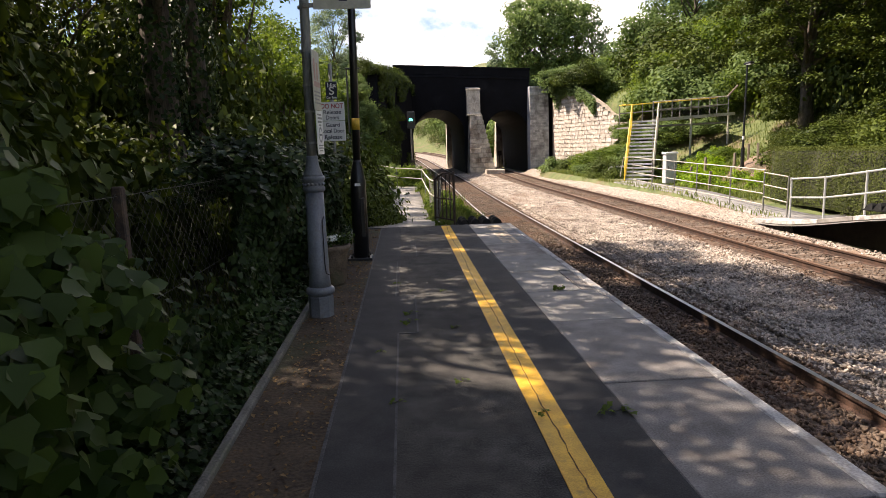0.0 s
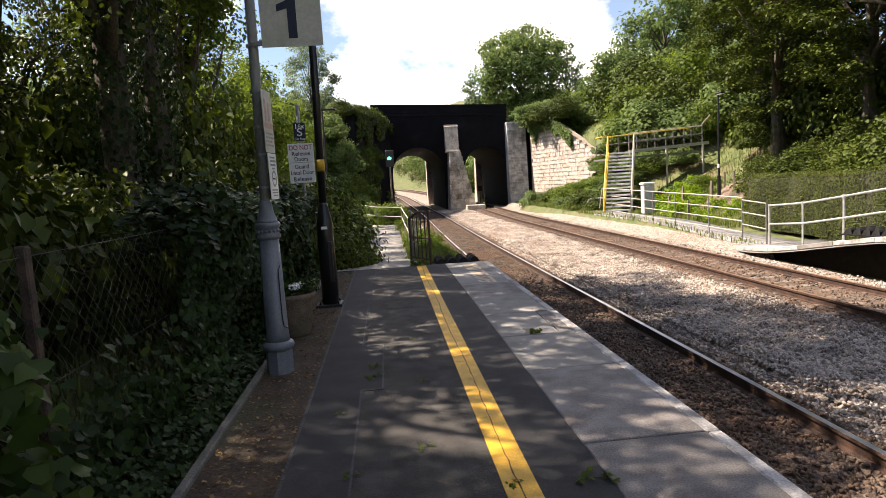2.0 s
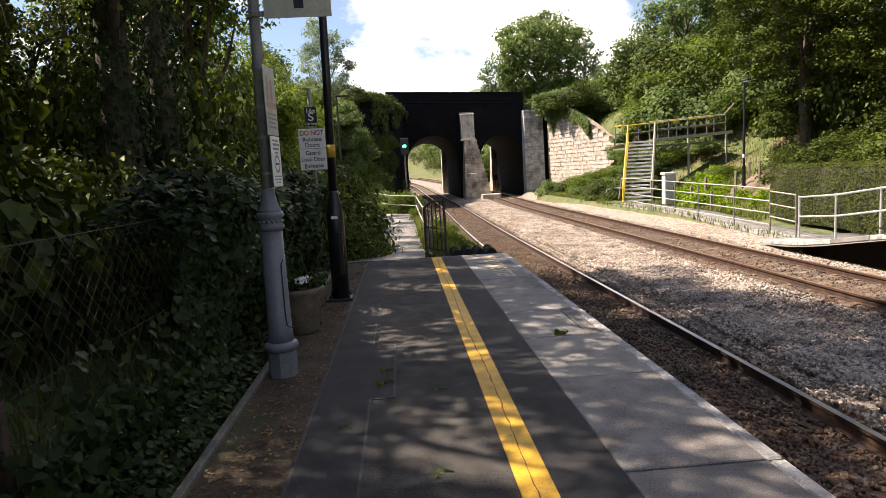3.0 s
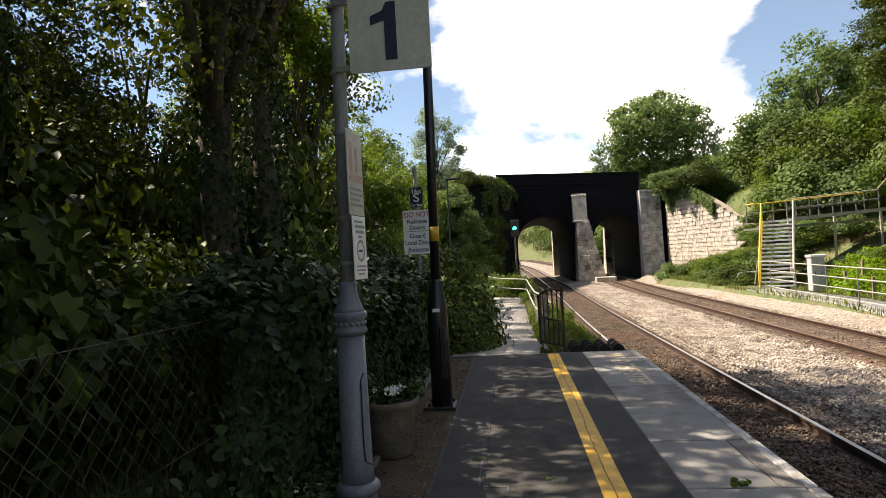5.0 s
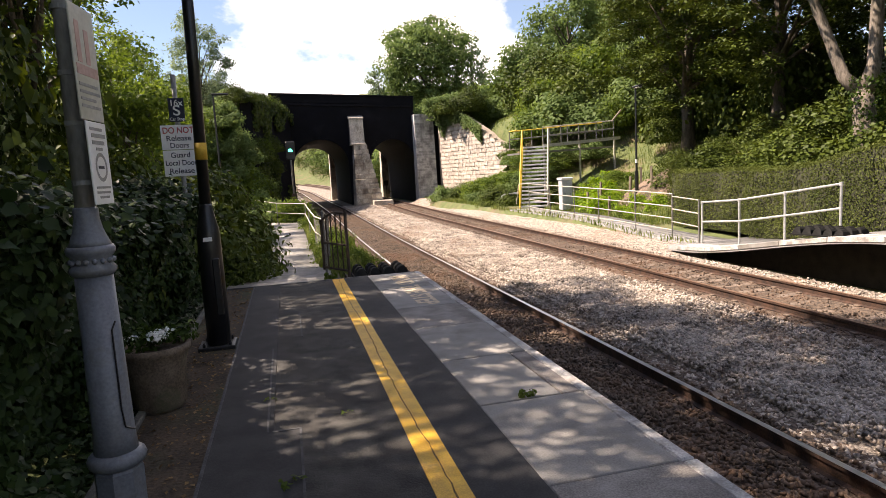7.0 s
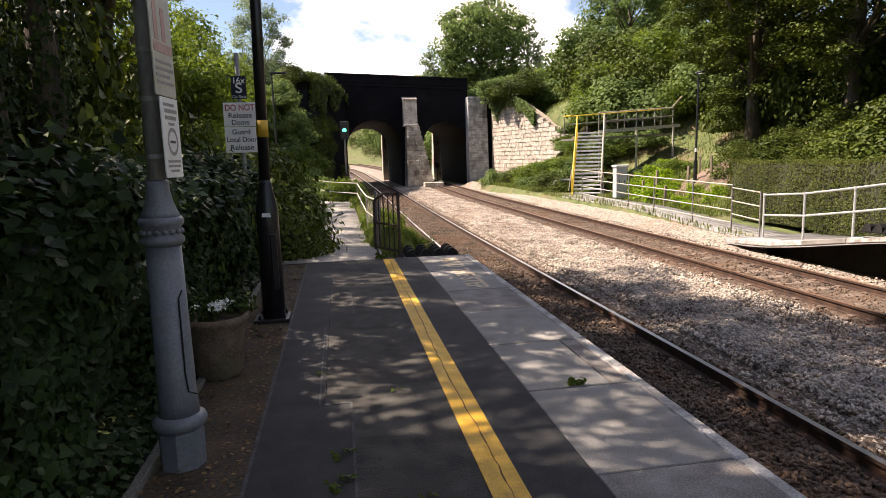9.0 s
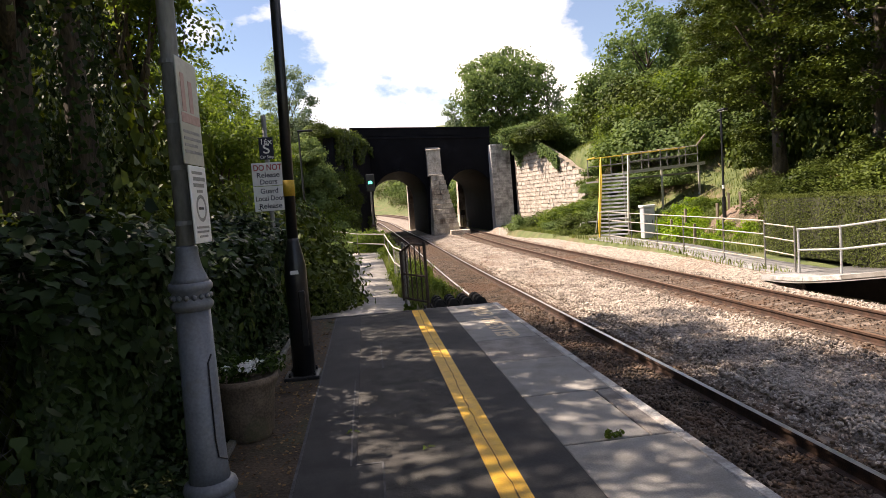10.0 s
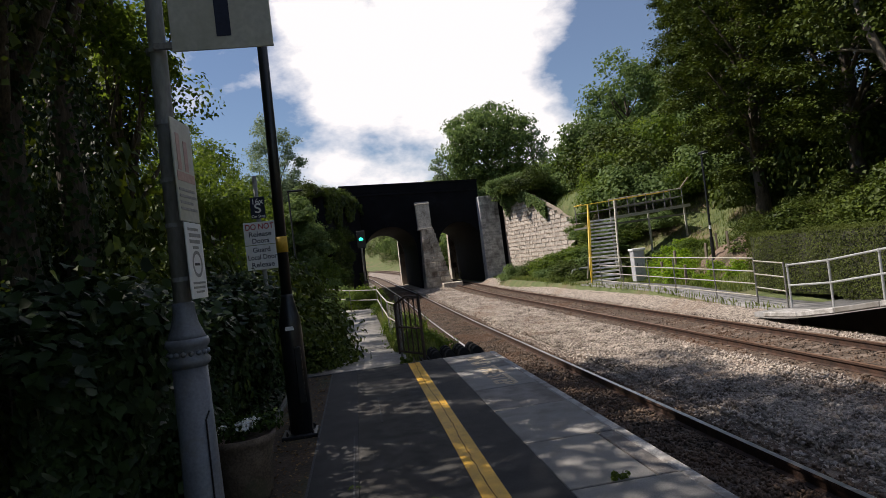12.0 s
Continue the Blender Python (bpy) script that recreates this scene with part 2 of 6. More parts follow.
M_CREAMRAIL = surface("weathered_cream_rail_paint", (0.36, 0.34, 0.28), (0.55, 0.525, 0.45), 0.6, 6, 40, 0.2, 0.002, stain=(0.22, 0.16, 0.10), stain_scale=6)
M_YELLOWRAIL = surface("yellow_handrail_paint", (0.58, 0.38, 0.03), (0.75, 0.52, 0.05), 0.5, 6, 40, 0.1, 0.001)
M_RUSTSTEEL = surface("rusty_steel", (0.03, 0.022, 0.018), (0.10, 0.065, 0.045), 0.8, 9, 60, 0.4, 0.003)
M_WIRE = surface("dull_fence_wire", (0.05, 0.05, 0.047), (0.12, 0.12, 0.115), 0.55, 6, 40, 0.0, metal=0.6)
M_BLACKRUB = surface("black_rubber", (0.007, 0.007, 0.007), (0.018, 0.018, 0.017), 0.8, 6, 60, 0.3, 0.003, spec=0.15)
M_TERRA = surface("mossy_stone_planter", (0.09, 0.065, 0.045), (0.22, 0.165, 0.12), 0.9, 7, 60, 0.5, 0.006, stain=(0.09, 0.10, 0.05), stain_scale=3)
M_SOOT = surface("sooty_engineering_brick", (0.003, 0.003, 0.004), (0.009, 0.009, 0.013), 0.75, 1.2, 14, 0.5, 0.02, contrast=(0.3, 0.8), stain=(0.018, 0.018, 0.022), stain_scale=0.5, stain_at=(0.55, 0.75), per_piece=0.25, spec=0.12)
M_GREYBRICK = surface("grey_weathered_brick", (0.26, 0.26, 0.26), (0.52, 0.51, 0.50), 0.9, 2.5, 20, 0.5, 0.01, stain=(0.13, 0.12, 0.115), stain_scale=0.8, stretch=(1, 1, 0.5), per_piece=0.3)
M_BUTTRESS = surface("pale_buttress_stone", (0.30, 0.26, 0.21), (0.68, 0.62, 0.53), 0.9, 1.3, 14, 0.7, 0.03, stain=(0.12, 0.085, 0.06), stain_scale=0.9, stain_at=(0.48, 0.66), stretch=(1, 1, 0.6), per_piece=0.12)
M_WALLSTONE = surface("lit_wall_stone", (0.30, 0.26, 0.22), (0.62, 0.56, 0.49), 0.9, 2.2, 22, 0.7, 0.02, stain=(0.22, 0.13, 0.075), stain_scale=0.45, stain_at=(0.53, 0.68), per_piece=0.17)
M_MORTAR = surface("lime_mortar", (0.20, 0.16, 0.125), (0.38, 0.32, 0.26), 0.95, 4, 40, 0.5, 0.01)
M_TIMBER = surface("weathered_timber", (0.13, 0.10, 0.07), (0.30, 0.245, 0.18), 0.85, 4, 40, 0.4, 0.005, stretch=(1, 1, 0.15))
M_CABINET = surface("pale_grey_cabinet", (0.36, 0.37, 0.38), (0.50, 0.51, 0.52), 0.55, 4, 30, 0.05, 0.001)
M_BARK = surface("bark", (0.035, 0.027, 0.02), (0.12, 0.095, 0.07), 0.95, 6, 35, 0.9, 0.03, stretch=(1, 1, 0.25))
M_PALEBARK = surface("pale_bark", (0.085, 0.07, 0.055), (0.27, 0.225, 0.18), 0.9, 4, 25, 0.7, 0.025, stretch=(1, 1, 0.3), stain=(0.06, 0.06, 0.035), stain_scale=1.4)
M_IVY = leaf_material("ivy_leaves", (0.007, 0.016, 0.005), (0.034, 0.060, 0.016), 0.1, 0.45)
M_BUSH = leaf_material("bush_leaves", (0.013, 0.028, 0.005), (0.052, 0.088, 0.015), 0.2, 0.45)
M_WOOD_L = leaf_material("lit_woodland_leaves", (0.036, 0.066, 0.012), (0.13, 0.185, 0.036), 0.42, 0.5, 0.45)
# Darker leaf copy with shade put into its colour, beside the lit one above.
M_WOOD_SHADED = leaf_material("shade_darkened_leaves", (0.014, 0.027, 0.006), (0.088, 0.118, 0.020), 0.12, 0.5, 0.45)
# Paler, bluer leaves: the haze of distance is put into their colour.
M_FARLEAF = leaf_material("haze_tinted_leaves", (0.055, 0.092, 0.032), (0.155, 0.215, 0.075), 0.35, 0.6, 0.3)
M_SILVER = leaf_material("silvery_leaves", (0.09, 0.13, 0.075), (0.22, 0.275, 0.16), 0.35, 0.5, 0.4)
M_BRIGHT = leaf_material("bright_shrub_leaves", (0.09, 0.17, 0.015), (0.26, 0.38, 0.05), 0.4, 0.5)
M_HEDGE = leaf_material("clipped_hedge_leaves", (0.042, 0.058, 0.014), (0.115, 0.14, 0.036), 0.22, 0.55, 0.35)
M_HEDGE_SHADE = surface("hedge_inside_shade", (0.010, 0.012, 0.005), (0.035, 0.036, 0.016), 0.95, 8, 40, 0.5, 0.02)
M_FADEDPAINT = surface("faded_ground_lettering", (0.52, 0.40, 0.26), (0.74, 0.62, 0.46), 0.8, 7, 90, 0.2, 0.002, stain=(0.30, 0.25, 0.20), stain_scale=9.0, stain_at=(0.57, 0.72))
M_GRASS = leaf_material("grass_blades", (0.05, 0.085, 0.018), (0.19, 0.22, 0.07), 0.35, 0.6)
M_LITTER = leaf_material("leaf_litter", (0.10, 0.06, 0.03), (0.28, 0.19, 0.09), 0.1, 0.8)
M_PETAL = leaf_material("white_petals", (0.70, 0.70, 0.68), (0.85, 0.85, 0.83), 0.3, 0.5)
M_GREENLIGHT = glow("green_signal_light", (0.02, 0.85, 0.50), 2.6)
M_LAMPGLASS = surface("pale_lamp_lens", (0.5, 0.5, 0.5), (0.7, 0.7, 0.7), 0.3, 5, 30, 0.0)


# ---- building helpers ----
def thing(name, label, category, at=(0, 0, 0), group="", kind=""):
    """An Empty at the base of a thing; its parts are parented to it."""
    ob = new(name)
    ob.location = at
    ob.empty_display_size = 0.2
    return tagged(ob, label, category, group, kind)


def mesh_of(bm, name):
    me = bpy.data.meshes.new(name)
    bm.normal_update()
    bm.to_mesh(me)
    bm.free()
    return me


def part(name, bm, material, parent=None, label="", smooth=False):
    """One mesh object; parented parts are given in the parent's own space."""
    me = bm if isinstance(bm, bpy.types.Mesh) else mesh_of(bm, name)
    if not me.materials:
        me.materials.append(material)
    if smooth:
        me.shade_smooth()
    ob = new(name, me)
    if parent:
        ob.parent = parent
    return tagged(ob, label)


def add_box(bm, lo, hi, bevel=0.0, m=None):
    r = bmesh.ops.create_cube(bm, size=1)
    vs = r["verts"]
    size = Vector(hi) - Vector(lo)
    mid = (Vector(hi) + Vector(lo)) / 2
    for v in vs:
        v.co = Vector((v.co.x * size.x, v.co.y * size.y, v.co.z * size.z)) + mid
    if bevel:
        es = list({e for v in vs for e in v.link_edges})
        out = bmesh.ops.bevel(bm, geom=es, offset=bevel, segments=1, affect="EDGES", profile=0.5)
        vs = list({v for f in out["faces"] for v in f.verts} | {v for v in vs if v.is_valid})
    if m is not None:
        bmesh.ops.transform(bm, matrix=m, verts=vs)
    return bm


def box(lo, hi, bevel=0.0, m=None):
    return add_box(bmesh.new(), lo, hi, bevel, m)


def add_tube(bm, pts, radii, sides=10, cap=True):
    """A tube along points, with a radius at each."""
    pts = [Vector(p) for p in pts]
    if not hasattr(radii, "__len__"):
        radii = [radii] * len(pts)
    rings = []
    side = None
    for i, p in enumerate(pts):
        d = (pts[min(i + 1, len(pts) - 1)] - pts[max(i - 1, 0)]).normalized()
        if side is None:
            side = d.orthogonal().normalized()
        side = (side - d * side.dot(d)).normalized()
        up = d.cross(side)
        rings.append([bm.verts.new(p + (side * math.cos(a) + up * math.sin(a)) * radii[i])
                      for a in (2 * math.pi * k / sides for k in range(sides))])
    for a, b in zip(rings, rings[1:]):
        for k in range(sides):
            bm.faces.new((a[k], a[(k + 1) % sides], b[(k + 1) % sides], b[k]))
    if cap:
        bm.faces.new(rings[0][::-1])
        bm.faces.new(rings[-1])
    return bm


def tube(pts, radii, sides=10):
    return add_tube(bmesh.new(), pts, radii, sides)


def lathe(profile, sides=20, squash=None):
    """A turned shape from (radius, height) pairs."""
    bm = bmesh.new()
    rings = []
    for r, z in profile:
        rings.append([bm.verts.new((r * math.cos(2 * math.pi * k / sides), r * math.sin(2 * math.pi * k / sides), z)) for k in range(sides)])
    for a, b in zip(rings, rings[1:]):
        for k in range(sides):
            bm.faces.new((a[k], a[(k + 1) % sides], b[(k + 1) % sides], b[k]))
    bm.faces.new(rings[0][::-1])
    bm.faces.new(rings[-1])
    return bm


def prism(outline, lo, hi, axis="y"):
    """A closed outline of pairs, given depth along an axis: y (pairs are x, z), x (y, z) or z (x, y)."""
    bm = bmesh.new()
    def at(p, d):
        return {"y": (p[0], d, p[1]), "x": (d, p[0], p[1]), "z": (p[0], p[1], d)}[axis]
    a = [bm.verts.new(at(p, lo)) for p in outline]
    b = [bm.verts.new(at(p, hi)) for p in outline]
    n = len(outline)
    bm.faces.new(a)
    bm.faces.new(b[::-1])
    for i in range(n):
        bm.faces.new((a[i], b[i], b[(i + 1) % n], a[(i + 1) % n]))
    bmesh.ops.recalc_face_normals(bm, faces=bm.faces)
    return bm


def arrays_mesh(name, verts, faces, material):
    """A mesh from numpy arrays: faces all have the same number of corners."""
    me = bpy.data.meshes.new(name)
    k = faces.shape[1]
    me.vertices.add(len(verts))
    me.vertices.foreach_set("co", np.ascontiguousarray(verts, dtype=np.float32).ravel())
    me.loops.add(faces.size)
    me.loops.foreach_set("vertex_index", np.ascontiguousarray(faces, dtype=np.int32).ravel())
    me.polygons.add(len(faces))
    me.polygons.foreach_set("loop_start", np.arange(0, faces.size, k, dtype=np.int32))
    me.update(calc_edges=True)
    me.validate()
    me.materials.append(material)
    return me


def unit(v):
    return v / np.maximum(np.linalg.norm(v, axis=1, keepdims=True), 1e-9)


KITE = np.array([(0, 0, 0), (-0.36, 0.42, 0.10), (0, 1.0, -0.06), (0.36, 0.42, 0.10)])
KITE_F = np.array([(0, 2, 1), (0, 3, 2)])
IVY_LEAF = np.array([(0, 0, 0), (-0.42, 0.05, 0.05), (-0.50, 0.42, 0.06), (-0.24, 0.62, 0.03), (0, 1.0, -0.10), (0.24, 0.62, 0.03),
                     (0.50, 0.42, 0.06), (0.42, 0.05, 0.05), (0, 0.42, 0.0)])
IVY_F = np.array([(8, 0, 7), (8, 7, 6), (8, 6, 5), (8, 5, 4), (8, 4, 3), (8, 3, 2), (8, 2, 1), (8, 1, 0)])


def leaves(name, centres, normals, size, material, rng, lobed=False, spread=0.7, droop=0.3):
    """Many separate leaves: one at each centre, facing roughly along its normal, the tip hanging somewhat."""
    n = len(centres)
    nrm = unit(normals + rng.normal(0, spread, (n, 3)))
    tip = rng.normal(0, 1, (n, 3)) + np.array((0, 0, -droop * 2))
    tip = unit(tip - nrm * (tip * nrm).sum(1, keepdims=True))
    side = np.cross(tip, nrm)
    s = (size * rng.uniform(0.55, 1.25, n))[:, None]
    shape, fc = (IVY_LEAF, IVY_F) if lobed else (KITE, KITE_F)
    v = np.stack([centres + s * (side * p[0] + tip * (p[1] - 0.4) + nrm * p[2]) for p in shape], 1)
    f = fc[None] + (np.arange(n) * len(shape))[:, None, None]
    return arrays_mesh(name, v.reshape(-1, 3), f.reshape(-1, 3), material)


def clump_points(rng, blobs, per, flat=0.75, shell=0.55):
    """Points and outward normals in uneven clumps: blobs of (centre, radius)."""
    pts, nrm = [], []
    for c, r in blobs:
        d = unit(rng.normal(0, 1, (per, 3)))
        rad = r * (shell + (1 - shell) * rng.random(per))[:, None] * rng.uniform(0.75, 1.2, (per, 1))
        pts.append(np.array(c) + d * rad * np.array((1, 1, flat)))
        nrm.append(d + np.array((0, 0, 0.5)))
    return np.concatenate(pts), np.concatenate(nrm)


def crown_blobs(rng, centre, radii, n, r0, r1, inner=0.35):
    """Clump centres in an uneven ellipsoid, more towards its outside."""
    out = []
    for _ in range(n):
        d = rng.normal(0, 1, 3)
        d /= np.linalg.norm(d)
        k = rng.uniform(inner, 1.0) ** 0.6
        out.append((np.array(centre) + d * k * np.array(radii), rng.uniform(r0, r1)))
    return out


def make_tree(name, label, at, height, spread, rng, leaf_mat, bark, crown_from=0.35, trunk_r=0.22, clumps=60, per=160, leaf=0.13,
              clump_r=(0.7, 1.3), lean=(0, 0), forks=7, ivy=0, group="", flat=0.75, loose=0.6, inner=0.35, level=False):
    """A tree: tapered, bent trunk, limbs that reach the clumps, and a crown of separate leaves with gaps."""
    t = thing(name, label, "tree", at, group)
    bm = bmesh.new()
    top = height * 0.8
    trunk = [Vector((lean[0] * k * k + rng.normal(0, 0.06) * k * 3, lean[1] * k * k + rng.normal(0, 0.06) * k * 3, -0.3 + k * top)) for k in np.linspace(0, 1, 9)]
    rad = [trunk_r * (1.35 if i == 0 else 1 - 0.85 * i / 8) for i in range(9)]
    add_tube(bm, trunk, rad, 10)
    part("trunk", bm, bark, t, smooth=True)
    c = (lean[0] * 0.8, lean[1] * 0.8, height * (1 + crown_from) / 2)
    radii = (spread, spread, height * (1 - crown_from) / 2)
    blobs = crown_blobs(rng, c, radii, clumps, *clump_r, inner)
    for b, r in blobs[::max(1, len(blobs) // (forks * 2))]:
        k = min(0.9, max(0.25, (b[2] / height) * 0.75))
        i = k * 8
        j = int(i)
        s = trunk[j].lerp(trunk[j + 1], i - j)
        e = Vector(b)
        midp = s.lerp(e, 0.5) + Vector((rng.normal(0, 0.25), rng.normal(0, 0.25), rng.uniform(-0.1, 0.5)))
        q = trunk_r * 0.34
        part("limb", tube([s, midp, e], [q, q * 0.6, q * 0.15], 6), bark, t, smooth=True)
    p, n = clump_points(rng, blobs, per, flat, 0.55 if flat > 0.5 else 0.25)
    if level:
        n = n * 0.5 + np.array((0, 0, 0.8))
    part("crown", leaves("crown", p, n, leaf, leaf_mat, rng, spread=loose), leaf_mat, t)
    if ivy:
        zz = rng.uniform(0.0, 0.62, ivy)
        aa = rng.uniform(0, 2 * math.pi, ivy)
        idx = np.minimum((zz * 8).astype(int), 7)
        tr = np.array([tuple(v) for v in trunk])
        base = tr[idx] + (tr[idx + 1] - tr[idx]) * (zz * 8 - idx)[:, None]
        d = np.stack([np.cos(aa), np.sin(aa), np.zeros(ivy)], 1)
        swell = trunk_r * 1.15 + rng.uniform(0.0, 0.22, ivy) * (0.6 + 0.5 * np.sin(zz * 23 + aa))
        part("ivy", leaves("ivy", base + d * swell[:, None], d, 0.11, M_IVY, rng, spread=0.4, droop=0.6), M_IVY, t, "dark ivy climbing the trunk")
    return t


def make_bush(name, label, at, radii, rng, leaf_mat, clumps=14, per=110, leaf=0.12, category="shrub", lobed=False, group="", stems=6, clump_r=(0.28, 0.5)):
    """A shrub of stems and separate leaves in uneven clumps."""
    t = thing(name, label, category, at, group)
    blobs = []
    big = min(radii)
    for _ in range(clumps):
        d = rng.normal(0, 1, 3)
        d /= np.linalg.norm(d)
        d[2] = abs(d[2])
        k = rng.uniform(0.3, 0.85)
        blobs.append((np.array((0, 0, 0.08 * big)) + d * k * np.array(radii), rng.uniform(*clump_r) * big))
    bm = bmesh.new()
    for b, r in blobs[:stems]:
        e = Vector(b)
        add_tube(bm, [Vector((e.x * 0.2, e.y * 0.2, -0.1)), e * 0.55 + Vector((0, 0, 0.05)), e], [0.022 * big, 0.014 * big, 0.005 * big], 5)
    part("stems", bm, M_BARK, t)
    p, n = clump_points(rng, blobs, per, shell=0.5)
    p[:, 2] = np.maximum(p[:, 2], 0.02)
    part("foliage", leaves("foliage", p, n, leaf, leaf_mat, rng, lobed=lobed, spread=0.5), leaf_mat, t)
    return t


def text_mesh(body, size, material, align="CENTER", bold=0.012):
    """Lettering as a mesh, in the built-in font, flat in x and y, with a little thickness."""
    cu = bpy.data.curves.new("lettering", "FONT")
    cu.body, cu.size, cu.align_x, cu.align_y, cu.extrude, cu.offset = body, size, align, "CENTER", 0.0008, size * bold
    tmp = new("lettering_source", cu)
    bpy.context.view_layer.update()
    me = bpy.data.meshes.new_from_object(tmp.evaluated_get(bpy.context.evaluated_depsgraph_get()))
    bpy.data.objects.remove(tmp)
    me.materials.clear()
    me.materials.append(material)
    return me


def lettering(body, size, material, parent, at, turn=(90, 0, 0), wide=1.0, width=None, bold=0.012):
    me = text_mesh(body, size, material, bold=bold)
    ob = new("lettering", me)
    ob.parent = parent
    if width:
        xs = [v.co.x for v in me.vertices]
        wide = width / (max(xs) - min(xs))
    ob.matrix_basis = pose(*at, *turn) @ Matrix.Diagonal((wide, 1, 1, 1))
    return ob


# ---- the lie of the land ----
RAIL_TOP = -0.95


def smooth(a, b, x):
    k = min(1, max(0, (x - a) / (b - a)))
    return k * k * (3 - 2 * k)


def track_x(y, far):
    """The middle line of each track: straight along the platform, a little apart at the bridge, then curving away to the left."""
    if far:
        x = 8.42 + 0.13 * smooth(8, 38, y) + 0.8 * smooth(36, 66, y)
    else:
        x = 2.97 + 0.33 * smooth(22, 56, y)
    if y > 72:
        x -= (y - 72) ** 2 * 0.0011
    return x


def climb(y):
    """The line climbs gently beyond the bridge."""
    return 0.022 * max(0, y - 76) * smooth(70, 100, y)


def land(x, y):
    """Height of the ground sheet."""
    z = -1.32
    # right bank
    e = 10.3 + 1.9 * smooth(45, 60, y)
    if y < 17.5:
        e = 11.6
    if x > e:
        base = -0.93 + 0.30 * smooth(18, 26, y)
        base = base + (-1.3 - base) * smooth(11.0, 10.3, x) if y >= 17.5 else base
        edge = 12.9 + 0.5 * smooth(5, 20, y) + 0.6 * smooth(26, 32, y) - 1.6 * smooth(37, 42, y) + 1.0 * smooth(45, 58, y)
        r = max(0, x - edge)
        rise = 0.34 * min(r, 4) + 0.42 * min(max(0, r - 4), 14) + 0.12 * max(0, r - 18)
        rise += smooth(34, 50, y) * 4.6 * smooth(0.5, 5, r) * (1 - 0.6 * smooth(6, 26, r))
        z = base + (min(rise, 22) if r else 0)
        if 43 < y < 62:      # level ground at the foot of the retaining wall, held-back earth behind it
            foot = 14.3 + (60 - y) * 0.2167 + 0.25
            k = smooth(43.5, 47.5, y)
            low = min(z, base + 0.12 * r)
            z = z + (low - z) * k * smooth(foot + 0.5, foot, x)
    # left side
    if x < 1.2:
        near = -0.12 - 0.75 * smooth(12, 21, y)
        w = max(0, -x - 1.9 - 0.3 * smooth(14, 30, y))
        bank = smooth(19, 34, y) * (0.45 * min(w, 6) + 0.1 * max(0, w - 6)) + smooth(42, 58, y) * 4.6 * smooth(-0.6, 3.5, w)
        z = near * smooth(1.2, 0.6, x) + z * (1 - smooth(1.2, 0.6, x)) if x > 0.6 else near
        z += min(bank, 26)
        z = max(z, -1 + 9.3 * smooth(47, 60, y) * smooth(0.4, 2.4, -x - 0.7 - 0.23 * max(0, 62 - y))) if y < 79 else z
    # beyond the bridge the cutting opens and curves away
    if y > 76:
        c = track_x(min(y, 160), False) + 2.5
        d = abs(x - c) - 6
        z = -1.35 + climb(min(y, 220)) + (0.42 * min(max(0, d), 40)) + 0.02 * max(0, d - 40)
        if y > 150:
            z += min(30, (y - 150) * 0.14)
    return z + 0.10 * noise.noise(Vector((x * 0.35, y * 0.35, 0))) * smooth(10.9, 14, abs(x - 4.5) + 4)


def grid_axis(lo, hi, step, far, growth):
    mid = list(np.arange(lo, hi, step))
    s, a = step, [hi]
    while a[-1] < far:
        s *= growth
        a.append(a[-1] + s)
    s, b = step, [lo]
    while b[-1] > -far:
        s *= growth
        b.append(b[-1] - s)
    return np.array(b[:0:-1] + mid + a)


gx, gy = grid_axis(-9, 22, 0.5, 1500, 1.22), grid_axis(-12, 82, 0.75, 1800, 1.22)
gv = np.array([(x, y, land(x, y)) for y in gy for x in gx])
gi = np.arange(len(gx) * len(gy)).reshape(len(gy), len(gx))
gf = np.stack([gi[:-1, :-1], gi[:-1, 1:], gi[1:, 1:], gi[1:, :-1]], -1).reshape(-1, 4)
ground = new("ground", arrays_mesh("ground", gv, gf, M_GROUND))
ground.data.shade_smooth()
tagged(ground, "uneven ground of rough grass and bare earth beside the railway", "ground", kind="structure")


# ---- ballast and tracks ----
def strip_mesh(name, edges, y0, y1, step, material):
    """A lofted strip along the line; edges(y) gives (x, z) across it."""
    ys = np.arange(y0, y1 + step, step)
    rows = [edges(float(y)) for y in ys]
    v = np.array([(x, y, z) for y, row in zip(ys, rows) for x, z in row])
    k = len(rows[0])
    i = np.arange(len(v)).reshape(-1, k)
    f = np.stack([i[:-1, :-1], i[:-1, 1:], i[1:, 1:], i[1:, :-1]], -1).reshape(-1, 4)
    return arrays_mesh(name, v, f, material)


def bed_row(y):
    a, b = track_x(y, False), track_x(y, True)
    row = []
    rng_x = np.concatenate([np.linspace(a - 2.0, b + 2.7, 64)])
    for x in rng_x:
        dn, df = abs(x - a), abs(x - b)
        z = -1.13
        if dn < 1.35 or df < 1.35:
            z = -1.15
        mid = min(dn, df)
        z += 0.09 * smooth(1.3, 2.1, mid) * (1 if a < x < b else 0)
        if x < a:
            z -= 0.18 * smooth(1.4, 2.0, dn)
        if x > b:
            z += 0.06 * smooth(1.3, 1.7, df) + ((0.16 + 0.2 * smooth(18, 26, y)) * smooth(1.7, 2.6, df) if 17.2 < y < 60 else -0.35 * smooth(1.8, 2.2, df))
        z += 0.035 * noise.noise(Vector((x * 2.2, y * 2.2, 3)))
        row.append((x, z + climb(y)))
    return row


bed = new("ballast_bed", strip_mesh("ballast_bed", bed_row, -14, 190, 0.4, M_BALLAST))
tagged(bed, "pale crushed stone ballast bed carrying two tracks", "ballast", kind="structure")

